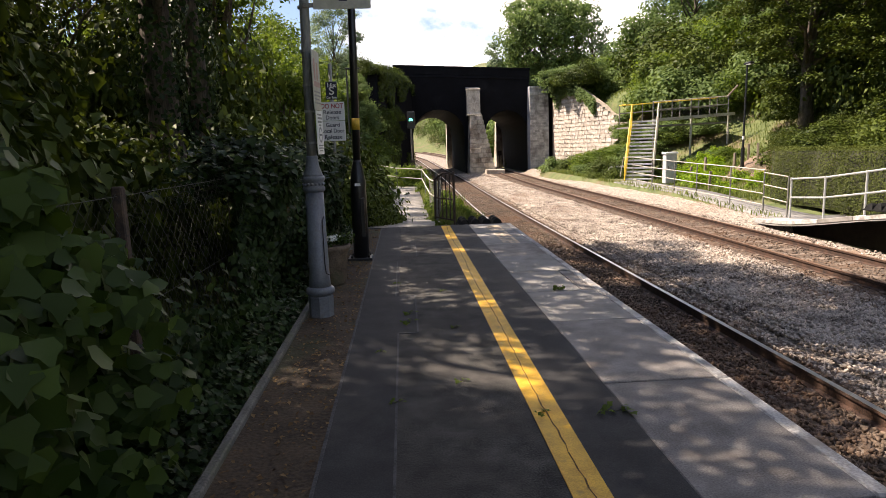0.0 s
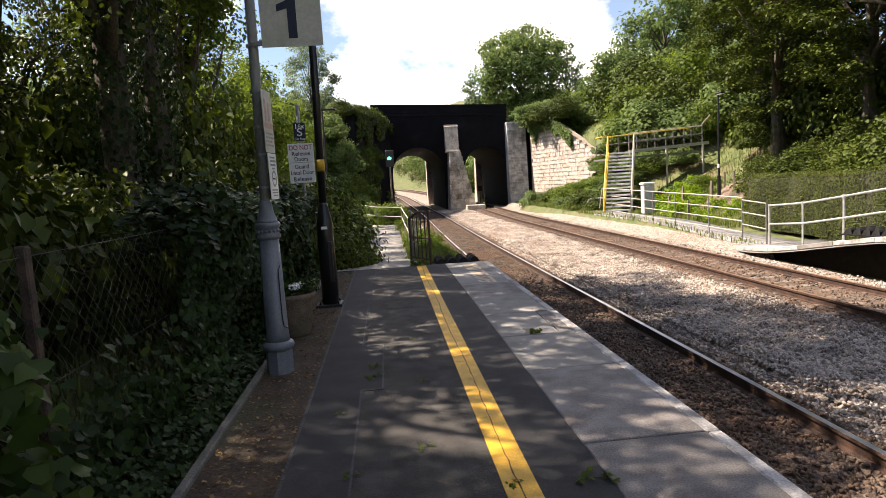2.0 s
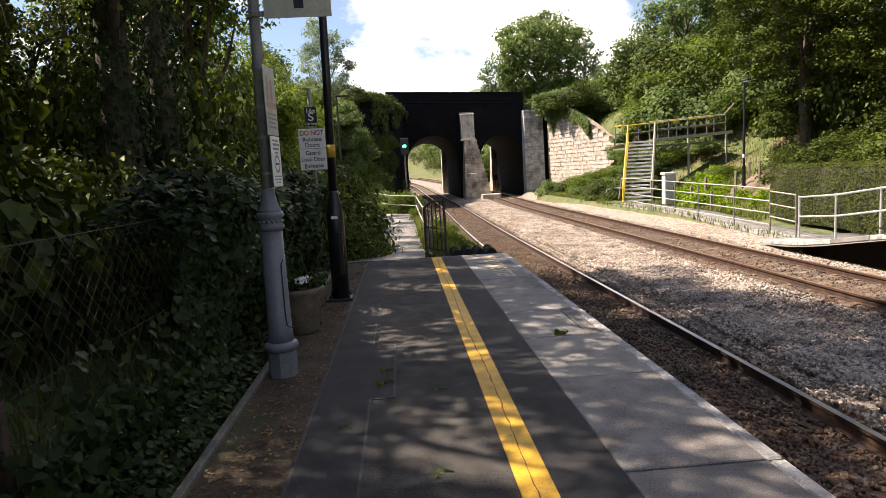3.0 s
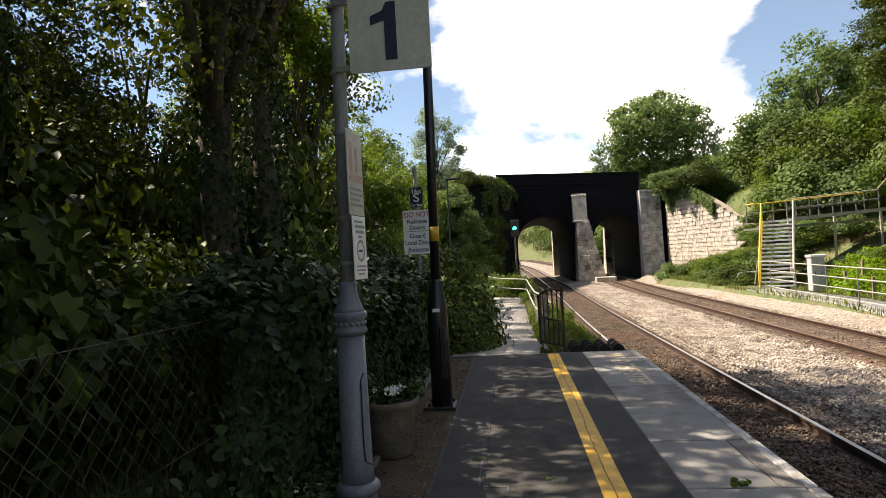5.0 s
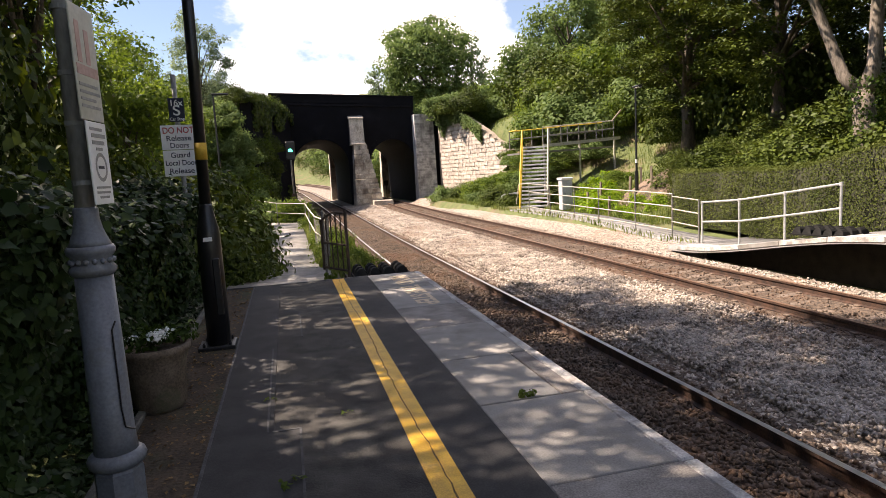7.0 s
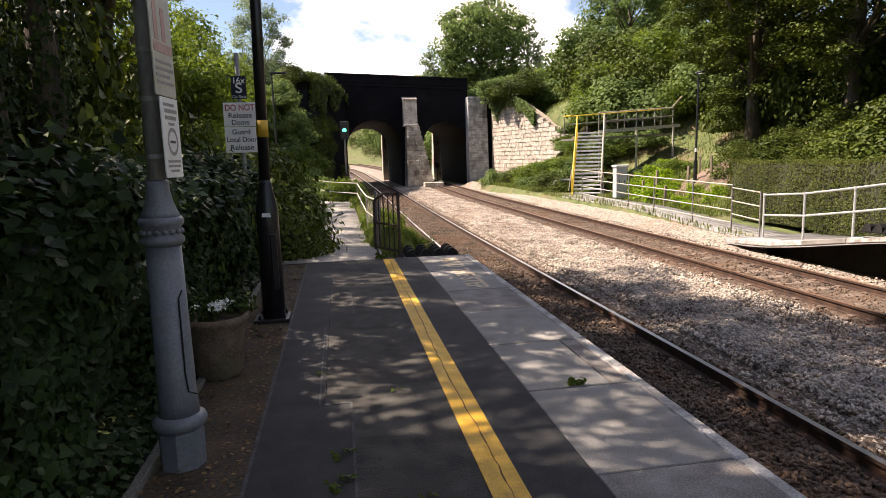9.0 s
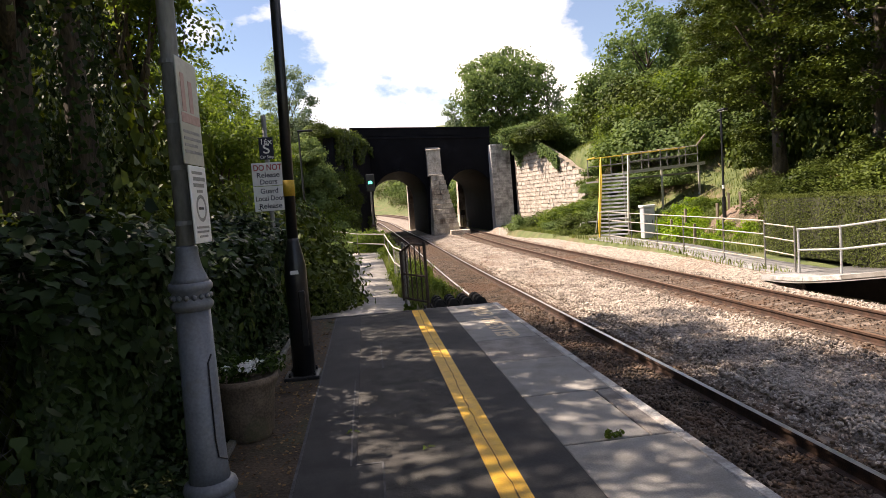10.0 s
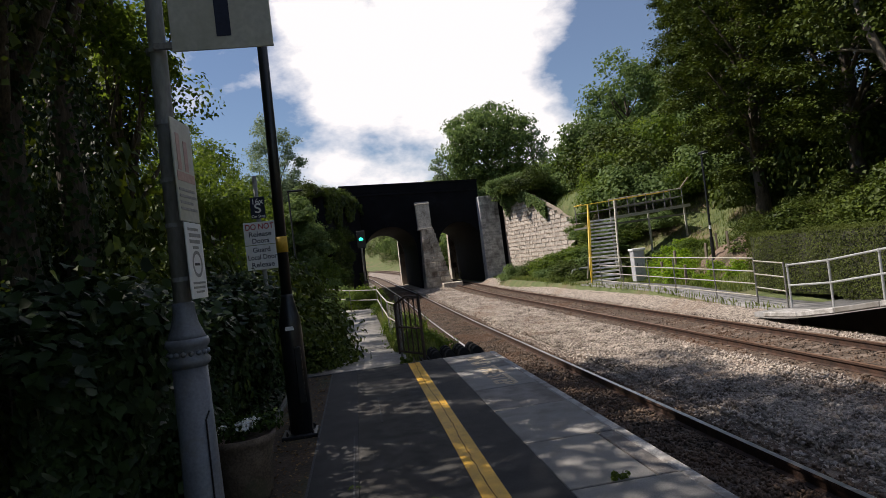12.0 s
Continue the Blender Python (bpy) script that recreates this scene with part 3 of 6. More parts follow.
for far in (False, True):
    def fourfoot_row(y):
        c = track_x(y, far)
        return [(c + d, climb(y) - 1.114 + 0.03 * noise.noise(Vector((d * 3, y * 3, 6)))) for d in np.linspace(-1.4, 1.4, 9)]
    part("track_bed", strip_mesh("track_bed", fourfoot_row, -14, 190, 0.5, M_FOURFOOT), M_FOURFOOT, bed, "rust-browned ballast between the rails")

RAIL_PROFILE = [(-0.035, 0), (-0.035, -0.035), (-0.010, -0.050), (-0.009, -0.135), (-0.068, -0.150), (-0.068, -0.160),
                (0.068, -0.160), (0.068, -0.150), (0.009, -0.135), (0.010, -0.050), (0.035, -0.035), (0.035, 0)]


def make_track(far, label):
    t = thing("railway_track", label, "track", (0, 0, 0), "railway tracks")
    ys = np.concatenate([np.arange(-14, 60, 1.5), np.arange(60, 190, 3.0)])
    for s in (-0.7525, 0.7525):
        for nm, prof, mat in (("rail", RAIL_PROFILE, M_RUST), ("rail_head", [(-0.034, 0.0), (-0.034, 0.004), (0.034, 0.004), (0.034, 0.0)], M_RAILHEAD if not far else M_RUSTY_HEAD)):
            bm = bmesh.new()
            rings = [[bm.verts.new((track_x(y, far) + s + px, y, RAIL_TOP + climb(y) + pz)) for px, pz in prof] for y in ys]
            for a, b in zip(rings, rings[1:]):
                for k in range(len(prof)):
                    bm.faces.new((a[k], b[k], b[(k + 1) % len(prof)], a[(k + 1) % len(prof)]))
            bmesh.ops.recalc_face_normals(bm, faces=bm.faces)
            part(nm, bm, mat, t, "polished running surface" if nm == "rail_head" and not far else "")
    bm = box((-1.25, -0.13, -0.10), (1.25, 0.13, 0.0), 0.02)
    for s in (-0.7525, 0.7525):
        for o in (-0.11, 0.11):
            add_box(bm, (s + o - 0.035, -0.06, 0.0), (s + o + 0.035, 0.06, 0.03), 0.01)
    sleeper_mesh = mesh_of(bm, "sleeper")
    sleeper_mesh.materials.append(M_CONCRETE)
    for i in range(112):
        y = -8 + i * 0.65
        ob = new("sleeper", sleeper_mesh)
        ob.parent = t
        ob.location = (track_x(y, far), y, RAIL_TOP - 0.162)
    return t


make_track(False, "near railway track with polished rails on concrete sleepers")
make_track(True, "far railway track with rusty brown rails on sleepers")


# ---- our platform ----
P_END = 12.0
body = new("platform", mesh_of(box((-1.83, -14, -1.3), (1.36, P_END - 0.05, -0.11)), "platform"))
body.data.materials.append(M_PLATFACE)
tagged(body, "railway platform of near-black brick with a tarmac top", "platform", kind="structure")
part("tarmac", box((-0.85, -14, -0.11), (0.592, P_END, 0.0)), M_TARMAC, body, "worn gritty grey tarmac")
part("tarmac_strip", box((-1.26, -14, -0.11), (-0.853, P_END, 0.003)), M_TARMAC_NEW, body, "smooth dark tarmac trench repair")
part("tarmac_strip", box((0.19, -14, 0.0), (0.592, P_END, 0.004)), M_TARMAC_NEW, body, "smooth dark tarmac beside the coping")
part("tarmac_strip", box((-0.853, 4.30, 0.0), (-0.67, 5.75, 0.004)), M_TARMAC_NEW, body, "dark tarmac patch")
part("soil_strip", box((-1.80, -14, -0.11), (-1.263, P_END, -0.006)), M_SOIL, body, "brown mossy soil strip")
bm = bmesh.new()
for a, b in (((-0.86, -14), (-0.845, 4.3)), ((-0.86, 4.29), (-0.67, 4.305)), ((-0.68, 4.3), (-0.665, 5.75)), ((-0.86, 5.74), (-0.67, 5.76)), ((-0.90, 5.75), (-0.885, 7.9)),
             ((-1.27, -14), (-1.25, P_END)), ((-0.60, 8.3), (-0.585, 9.6)), ((-1.82, P_END - 0.08), (0.6, P_END - 0.02))):
    add_box(bm, (*a, 0.0), (*b, 0.007))
part("seam", bm, M_SEAM, body, "pale sealed tarmac joints")
part("kerb", box((-1.86, -14, -0.2), (-1.80, P_END, 0.035), 0.01), M_KERB, body, "thin concrete edging kerb")
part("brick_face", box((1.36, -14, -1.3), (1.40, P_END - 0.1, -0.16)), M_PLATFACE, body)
line = part("yellow_line", box((0.0, -14, 0.0), (0.19, P_END - 0.02, 0.006)), M_YELLOW, body, "worn yellow safety line")
rng = np.random.default_rng(5)
bm = bmesh.new()
pts = [(0.097 + 0.012 * math.sin(y * 1.7) + rng.normal(0, 0.005), y) for y in np.arange(-3, P_END - 0.1, 0.09)]
for (x0, y0), (x1, y1) in zip(pts, pts[1:]):
    w = rng.uniform(0.002, 0.006)
    bm.faces.new([bm.verts.new(p) for p in ((x0 - w, y0, 0.0072), (x0 + w, y0, 0.0072), (x1 + w, y1, 0.0072), (x1 - w, y1, 0.0072))])
part("crack", bm, M_CRACK, body, "dark crack along the painted line")

# coping: slabs with open joints, each with a worn white strip along the edge
joints = [-14.0, -12.4, -10.8, -9.2, -7.6, -6.0, -4.4, -2.9, -1.45, 0.0, 1.38, 2.90, 4.45, 5.67, 6.80, 8.05, 9.15, 10.55, P_END]
slab_at = []
for i, (a, b) in enumerate(zip(joints, joints[1:])):
    pale = i in (12, 13, 14, 16, 17)
    m = M_SLAB_PALE if pale else M_SLAB
    if i == 13:
        part("slab", box((0.60, a + 0.009, -0.12), (1.245, b - 0.009, 0.0), 0.006), m, body)
        part("slab", box((1.26, a + 0.009, -0.12), (1.41, b - 0.009, -0.004), 0.006), M_SLAB, body)
    else:
        part("slab", box((0.60, a + 0.009, -0.12), (1.41, b - 0.009, 0.002 * (i % 3) - 0.002), 0.006), m, body)
    part("edge_strip", box((1.413, a + 0.009, -0.12), (1.51, b - 0.009, 0.002 * (i % 2)), 0.012), M_EDGE, body, "worn white platform edge")
mind = part("lettering", text_mesh("MIND THE STEP", 0.40, M_FADEDPAINT, bold=0.03), M_FADEDPAINT, body, "faded painted words")
xs = [v.co.x for v in mind.data.vertices]
mind.matrix_basis = pose(1.05, 10.45, 0.004, 0, 0, -90) @ Matrix.Diagonal((2.45 / (max(xs) - min(xs)), 0.95, 1, 1))

# ramp and path beyond the platform end
def path_row(y):
    z = -0.06 - 0.78 * smooth(12.0, 21.0, y)
    k = smooth(20, 40, y)
    l, r = -1.75 - 0.3 * k, 0.0 + 0.25 * smooth(12, 16, y) - 0.2 * k
    return [(l - 0.02, z - 0.2), (l, z), ((l + r) / 2, z + 0.01), (r, z), (r + 0.02, z - 0.2)]


path = new("path", strip_mesh("path", path_row, P_END, 46, 0.6, M_PATH))
tagged(path, "pale tarmac path sloping down from the platform end", "path", kind="structure")

# ---- far platform ramp, path ----
def ramp_row(y):
    z = -0.86 * smooth(10.2, 17.4, y) - 0.0
    return [(10.26, z - 0.14), (10.26, z), (10.60, z + 0.004), (13.2, z + 0.01), (13.2, z - 0.5)]


ramp = new("far_platform", strip_mesh("far_platform", ramp_row, -14, 17.6, 0.4, M_OPP_PATH))
tagged(ramp, "far platform with pale coping, ramped down at its end", "platform", kind="structure")


def ramp_face(y):
    z = -0.86 * smooth(10.2, 17.4, y) - 0.14
    return [(11.35, -1.4), (11.35, z), (13.2, z), (13.2, -1.4)]


part("brick_face", strip_mesh("brick_face", ramp_face, -14, 17.4, 0.4, M_PLATFACE), M_PLATFACE, ramp, "near-black brick face under the coping")
for i in range(24):
    a = -14 + i * 1.3
    if a > 16.5:
        break
    z0, z1 = (-0.86 * smooth(10.2, 17.4, q) for q in (a, a + 1.29))
    bm = box((10.24, a + 0.01, -0.10), (10.9, a + 1.29, 0.02), 0.012)
    for v in bm.verts:
        v.co.z += z0 + (z1 - z0) * (v.co.y - a) / 1.29
    part("slab", bm, M_EDGE if i % 3 else M_SLAB_PALE, ramp)


def opp_path_row(y):
    z = -0.85 + 0.30 * smooth(18, 26, y)
    return [(11.0, z - 0.12), (11.02, z - 0.02), (12.4, z), (12.45, z - 0.15)]


opp_path = new("far_path", strip_mesh("far_path", opp_path_row, 17.5, 33, 0.6, M_OPP_PATH))
tagged(opp_path, "grey tarmac path leading to the footbridge steps", "path", kind="structure")


# ---- road bridge ----
B_Y0, B_Y1 = 62.0, 79.0
bridge = new("bridge")
bridge.location = (0, 0, 0)
tagged(bridge, "black sooty brick road bridge with two arched openings", "bridge", kind="structure")


def arch_outline(x0, x1, spring, crown, n=16):
    """Points of an opening, from its left foot over the crown to its right foot."""
    pts = [(x0, -1.4)]
    for k in range(n + 1):
        a = math.pi * (1 - k / n)
        pts.append(((x0 + x1) / 2 + (x1 - x0) / 2 * math.cos(a), spring + (crown - spring) * math.sin(a)))
    return pts + [(x1, -1.4)]


A1 = arch_outline(0.35, 5.55, 2.9, 5.35)
A2 = arch_outline(7.6, 12.1, 2.7, 5.1)


def wall_with_arches(y0, y1, skip=0.0):
    outline = [(-1.4, -1.4)] + A1 + A2 + [(14.5, -1.4), (14.5, 7.0), (12.2, 7.2), (12.2, 8.34), (-1.4, 8.96)]
    bm = prism(outline, y0, y1)
    bmesh.ops.triangulate(bm, faces=[f for f in bm.faces if len(f.verts) > 4])
    return bm


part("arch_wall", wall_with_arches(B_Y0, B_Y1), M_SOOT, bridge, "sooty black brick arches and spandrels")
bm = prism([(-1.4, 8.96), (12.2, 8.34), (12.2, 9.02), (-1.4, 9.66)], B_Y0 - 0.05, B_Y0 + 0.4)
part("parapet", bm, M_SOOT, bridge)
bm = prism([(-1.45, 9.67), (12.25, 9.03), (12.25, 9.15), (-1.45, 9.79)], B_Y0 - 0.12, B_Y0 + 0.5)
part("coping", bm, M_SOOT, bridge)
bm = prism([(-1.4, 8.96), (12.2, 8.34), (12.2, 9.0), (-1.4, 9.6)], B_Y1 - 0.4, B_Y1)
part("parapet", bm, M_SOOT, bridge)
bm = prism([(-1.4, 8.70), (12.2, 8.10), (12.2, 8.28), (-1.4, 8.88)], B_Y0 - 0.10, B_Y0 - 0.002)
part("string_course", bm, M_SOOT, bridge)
# rings of bricks round the openings
for x0, x1, spring, crown in ((0.35, 5.55, 2.9, 5.35), (7.6, 12.1, 2.7, 5.1)):
    for k in range(26):
        a0, a1 = (math.pi * (1 - (k + q) / 26) for q in (0.04, 0.96))
        cx, hw, rise = (x0 + x1) / 2, (x1 - x0) / 2, crown - spring
        o = [(cx + (hw + d) * math.cos(a), spring + (rise + d) * math.sin(a)) for a, d in ((a0, 0.0), (a1, 0.0), (a1, 0.42), (a0, 0.42))]
        part("brick", prism(o, B_Y0 - 0.03, B_Y0 + 0.1), M_SOOT, bridge)
# pier buttress: a narrow upper pilaster, a weathered cap, a wide sloped foot
buttress = part("buttress", prism([(62.0, 7.25), (61.2, 7.1), (60.9, 4.95), (60.7, 4.75), (62.0, 4.75)], 5.75, 7.05, "x"), M_BUTTRESS, bridge, "pale weathered stone buttress on the pier")
part("cap", prism([(62.0, 7.45), (61.1, 7.18), (61.1, 7.05), (62.0, 7.2)], 5.70, 7.10, "x"), M_BUTTRESS, buttress)
part("ledge", box((5.70, 60.55, 4.62), (7.12, 62.0, 4.76), 0.03), M_BUTTRESS, buttress)
rng = np.random.default_rng(9)
for i in range(13):
    z0, z1 = -1.35 + i * 0.46, -1.35 + (i + 1) * 0.46 - 0.015
    k0 = i / 13
    front = 59.3 + 1.35 * k0
    xl, xr = 5.72 + 0.02 * i, 8.35 - 1.25 * k0
    xm = xl + (xr - xl) * rng.uniform(0.38, 0.6)
    for a, b in ((xl, xm - 0.01), (xm + 0.01, xr)):
        bm = box((a, front + rng.uniform(-0.06, 0.05), z0), (b, 62.05, z1), 0.025)
        part("stone", bm, M_BUTTRESS, buttress)
part("stone", box((7.2, 58.3, -1.4), (9.0, 60.2, -0.65), 0.05), M_BUTTRESS, buttress, "squat stone block at the foot")
for x0, x1 in ((4.9, 5.85), (11.3, 12.5)):
    part("buttress", prism([(79.02, 5.6), (79.9, 5.3), (81.2, -1.4), (79.02, -1.4)], x0, x1, "x"), M_BUTTRESS, bridge, "pale stone buttress on the far side")
far_foot = part("buttress", prism([(79.0, 5.0), (80.4, 0.6), (80.9, -1.4), (79.0, -1.4)], 5.5, 7.7, "x"), M_BUTTRESS, bridge)
# grey pilaster and dark return at the right end
part("pilaster", prism([(62.0, 7.3), (60.9, 7.3), (60.5, -1.4), (62.0, -1.4)], 11.95, 13.85, "x"), M_GREYBRICK, bridge, "grey weathered brick pilaster")
for i in range(34):
    z = -1.1 + i * 0.245
    fr = 60.48 + 0.4 * (z + 1.4) / 8.7
    for j in range(4):
        x = 11.97 + j * 0.47 - 0.235 * (i % 2)
        part("brick", box((max(x, 11.97), fr - 0.02, z), (min(x + 0.445, 13.83), fr + 0.3, z + 0.215), 0.012), M_GREYBRICK, bridge)
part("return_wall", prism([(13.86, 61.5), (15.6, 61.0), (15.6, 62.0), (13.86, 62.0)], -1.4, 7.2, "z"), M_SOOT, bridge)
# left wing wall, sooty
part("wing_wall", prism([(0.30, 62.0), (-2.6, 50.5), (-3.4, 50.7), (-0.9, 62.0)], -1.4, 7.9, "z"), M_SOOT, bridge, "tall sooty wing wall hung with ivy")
part("wing_coping", prism([(0.40, 62.0), (-2.55, 50.4), (-3.5, 50.6), (-1.0, 62.0)], 7.9, 8.1, "z"), M_GREYBRICK, bridge)

rng = np.random.default_rng(14)
n = 15000
k, z = rng.random(n), rng.uniform(-1.2, 8.1, n)
cover = np.array([noise.noise(Vector((a * 5.0, b * 0.55, 1.5))) for a, b in zip(k, z)]) + 0.9 * (k - 0.55) + 0.35 * np.clip(z - 6.3, 0, 1.5)
k, z = k[cover > 0.05], z[cover > 0.05]
p = np.stack([0.36 - 2.9 * k + rng.uniform(0, 0.35, len(k)), 62.0 - 11.5 * k, z], 1)
curtain = thing("ivy", "ragged ivy hanging down the sooty wing wall", "ivy")
part("foliage", leaves("foliage", p, np.tile((0.97, -0.5, 0.5), (len(k), 1)), 0.26, M_WOOD_SHADED, rng, spread=0.5, droop=0.8), M_WOOD_SHADED, curtain)

# ---- pale stone retaining wall right of the bridge ----
W0, W1 = Vector((14.3, 60.0, 0)), Vector((16.9, 48.0, 0))
wall_dir = (W1 - W0).normalized()
wall_len = (W1 - W0).length
wall = new("retaining_wall")
wall.matrix_basis = Matrix.Translation(W0) @ Matrix(((wall_dir.x, -wall_dir.y, 0, 0), (wall_dir.y, wall_dir.x, 0, 0), (0, 0, 1, 0), (0, 0, 0, 1)))
tagged(wall, "sunlit pale stone block retaining wall stained brown", "wall", kind="structure")


def wall_top(s):
    return 7.0 - 0.25 * s * 0.3 if s < 4 else 6.7 - (s - 4) * 0.44


part("backing", prism([(-0.5, -1.4), (wall_len, -1.4), (wall_len, wall_top(wall_len) - 0.05), (4, wall_top(4) - 0.05), (-0.5, 6.95)], -0.01, 0.9), M_MORTAR, wall)
rng = np.random.default_rng(12)
stone_shapes = []
for k in range(6):
    bm = box((-0.5, -0.10, -0.5), (0.5, 0.16, 0.5), 0.0)
    front = [v for v in bm.verts if v.co.y < 0]
    for v in front:
        v.co.x *= 0.965
        v.co.z *= 0.93
    bmesh.ops.subdivide_edges(bm, edges=[e for e in bm.edges if all(v.co.y < 0 for v in e.verts)], cuts=1, use_grid_fill=True)
    for v in bm.verts:
        if v.co.y < -0.05:
            v.co += Vector((rng.normal(0, 0.02), 0.03 - rng.uniform(0, 0.05), rng.normal(0, 0.03)))
    me = mesh_of(bm, "stone")
    me.materials.append(M_WALLSTONE)
    stone_shapes.append(me)
q = 5200
sx = rng.uniform(-0.4, 8.2, q)
hang = np.array([1.0 + 1.1 * noise.noise(Vector((a * 0.9, 3.3, 0))) + 1.4 * max(0, 1 - abs(a - 1.2) / 2.0) for a in sx])
sz = np.array([wall_top(a) for a in sx]) + 0.45 - np.maximum(hang, 0.15) * rng.random(q) ** 1.3
fringe = thing("ivy", "green ivy hanging over the top of the stone wall", "ivy")
fringe.matrix_basis = wall.matrix_basis.copy()
part("foliage", leaves("foliage", np.stack([sx, -0.12 - rng.uniform(0, 0.3, q), sz], 1), np.tile((0, -1.0, 0.7), (q, 1)), 0.2, M_FARLEAF, rng, spread=0.5, droop=0.7), M_FARLEAF, fringe)
course, z = 0.37, -0.25
count = 0
while z < 6.8:
    s = -0.3 + rng.uniform(0, 0.4)
    while s < wall_len:
        w = rng.uniform(0.30, 0.72)
        if z + course < wall_top(s + w / 2) + 0.12:
            ob = new("stone", stone_shapes[int(rng.integers(6))])
            ob.parent = wall
            ob.matrix_basis = pose(s + w / 2, rng.normal(0, 0.012), z + course / 2) @ Matrix.Diagonal((w - 0.012, 1, course - 0.012, 1))
            count += 1
        s += w
    z += course


# ---- things on and beside our platform ----
def make_old_lamp_post():
    t = thing("lamp_post", "old grey painted cast-iron lamp post with a moulded base", "lamp post", (-1.645, 5.1, 0))
    bm = lathe([(0.125, -0.02), (0.128, 0.20), (0.112, 0.225)], 8)
    part("plinth", bm, M_GREYPAINT, t)
    part("flange", lathe([(0.115, 0.215), (0.142, 0.235), (0.150, 0.26), (0.142, 0.285), (0.115, 0.305)], 24), M_GREYPAINT, t, smooth=True)
    part("shaft", lathe([(0.112, 0.30), (0.104, 0.40), (0.092, 1.27)], 24), M_GREYPAINT, t, smooth=True)
    col = part("collar", lathe([(0.092, 1.265), (0.112, 1.285), (0.115, 1.305), (0.100, 1.325), (0.098, 1.365), (0.116, 1.385), (0.118, 1.405), (0.108, 1.425)], 24), M_GREYPAINT, t, smooth=True)
    for k in range(16):
        a = 2 * math.pi * k / 16
        bm = bmesh.new()
        bmesh.ops.create_icosphere(bm, subdivisions=1, radius=0.017, matrix=Matrix.Translation((0.101 * math.cos(a), 0.101 * math.sin(a), 1.345)))
        part("bead", bm, M_GREYPAINT, col, smooth=True)
    part("bell", lathe([(0.106, 1.42), (0.092, 1.45), (0.070, 1.51), (0.060, 1.57), (0.060, 1.615), (0.050, 1.625)], 24), M_GREYPAINT, t, smooth=True)
    part("pole", tube([(0, 0, 1.62), (0.018, 0, 2.9), (0.04, 0, 4.7)], [0.048, 0.046, 0.043], 16), M_POLEGREY, t, smooth=True)
    part("cable", tube([(0.085, -0.045, 1.02), (0.072, -0.075, 0.98), (0.072, -0.078, 0.55), (0.080, -0.076, 0.45), (0.115, -0.04, 0.42)], 0.005, 6), M_BLACKPAINT, t, "thin black cable")
    for z in (1.75, 2.05, 2.30, 2.62, 3.02, 3.46):
        part("band", tube([(0.008, 0, z - 0.012), (0.008, 0, z + 0.012)], 0.053, 16), M_POLEGREY, t, "worn steel clamp band")
    return t


def make_platform_number():
    t = thing("platform_number_sign", "weathered cream sign with a large dark number one", "sign", (-1.26, 5.02, 3.245))
    plate = part("plate", box((-0.27, -0.006, -0.26), (0.27, 0.006, 0.26), 0.003), M_CREAM, t)
    numeral = prism([(0.05, -0.19), (0.05, 0.19), (-0.012, 0.19), (-0.04, 0.135), (-0.12, 0.105), (-0.12, 0.045), (-0.028, 0.07), (-0.028, -0.19)], -0.010, -0.0065)
    part("numeral", numeral, M_NAVY, plate, "dark navy number one")
    for z in (-0.22, 0.22):
        part("bracket", box((-0.37, 0.0, z - 0.02), (-0.24, 0.02, z + 0.02), 0.004), M_GREYSTEEL, t)
    return t


def bars(parent, material, rows, y=-0.0065):
    for x0, x1, z0, z1 in rows:
        part("print", box((x0, y - 0.001, z0), (x1, y + 0.001, z1)), material, parent)


def make_notice(name, label, at, w, h, plate_mat, turn):
    t = thing(name, label, "sign", (0, 0, 0))
    t.matrix_basis = pose(*at, 0, 0, turn)
    part("plate", box((-w / 2, -0.005, -h / 2), (w / 2, 0.005, h / 2), 0.003), plate_mat, t)
    return t


make_old_lamp_post()
make_platform_number()
upper = make_notice("warning_notice", "faded cream warning notice with a red lower band", (-1.553, 5.08, 2.34), 0.28, 0.56, M_CREAM, 84)
bars(upper, M_FADED, [(-0.125, 0.125, -0.06, -0.01)])
bars(upper, M_FADED, [(-0.10, -0.05, 0.0, 0.20), (0.0, 0.05, 0.0, 0.17)])
bars(upper, M_PRINTGREY, [(-0.12, 0.10, -0.115, -0.10), (-0.12, 0.12, -0.15, -0.135), (-0.12, 0.06, -0.185, -0.17), (-0.12, 0.11, -0.22, -0.205)])
lower = make_notice("no_smoking_notice", "white no-smoking notice with a faded dark ring", (-1.550, 5.10, 1.845), 0.24, 0.42, M_WHITE, 84)
ring = bmesh.new()
for k in range(24):
    a0, a1 = 2 * math.pi * k / 24, 2 * math.pi * (k + 1) / 24
    ring.faces.new([ring.verts.new((r * math.cos(a), -0.007, -0.02 + r * math.sin(a))) for r, a in ((0.055, a0), (0.075, a0), (0.075, a1), (0.055, a1))])
part("ring", ring, M_PRINTGREY, lower, "thin faded prohibition ring")
bars(lower, M_NAVY, [(-0.035, 0.035, -0.028, -0.014)])
bars(lower, M_PRINTGREY, [(-0.09, 0.06, 0.165, 0.18), (-0.08, 0.09, 0.13, 0.15), (-0.08, 0.07, 0.095, 0.115), (-0.04, 0.04, 0.065, 0.08),
                    (-0.09, 0.09, -0.13, -0.118), (-0.09, 0.08, -0.155, -0.143), (-0.06, 0.06, -0.18, -0.168)])


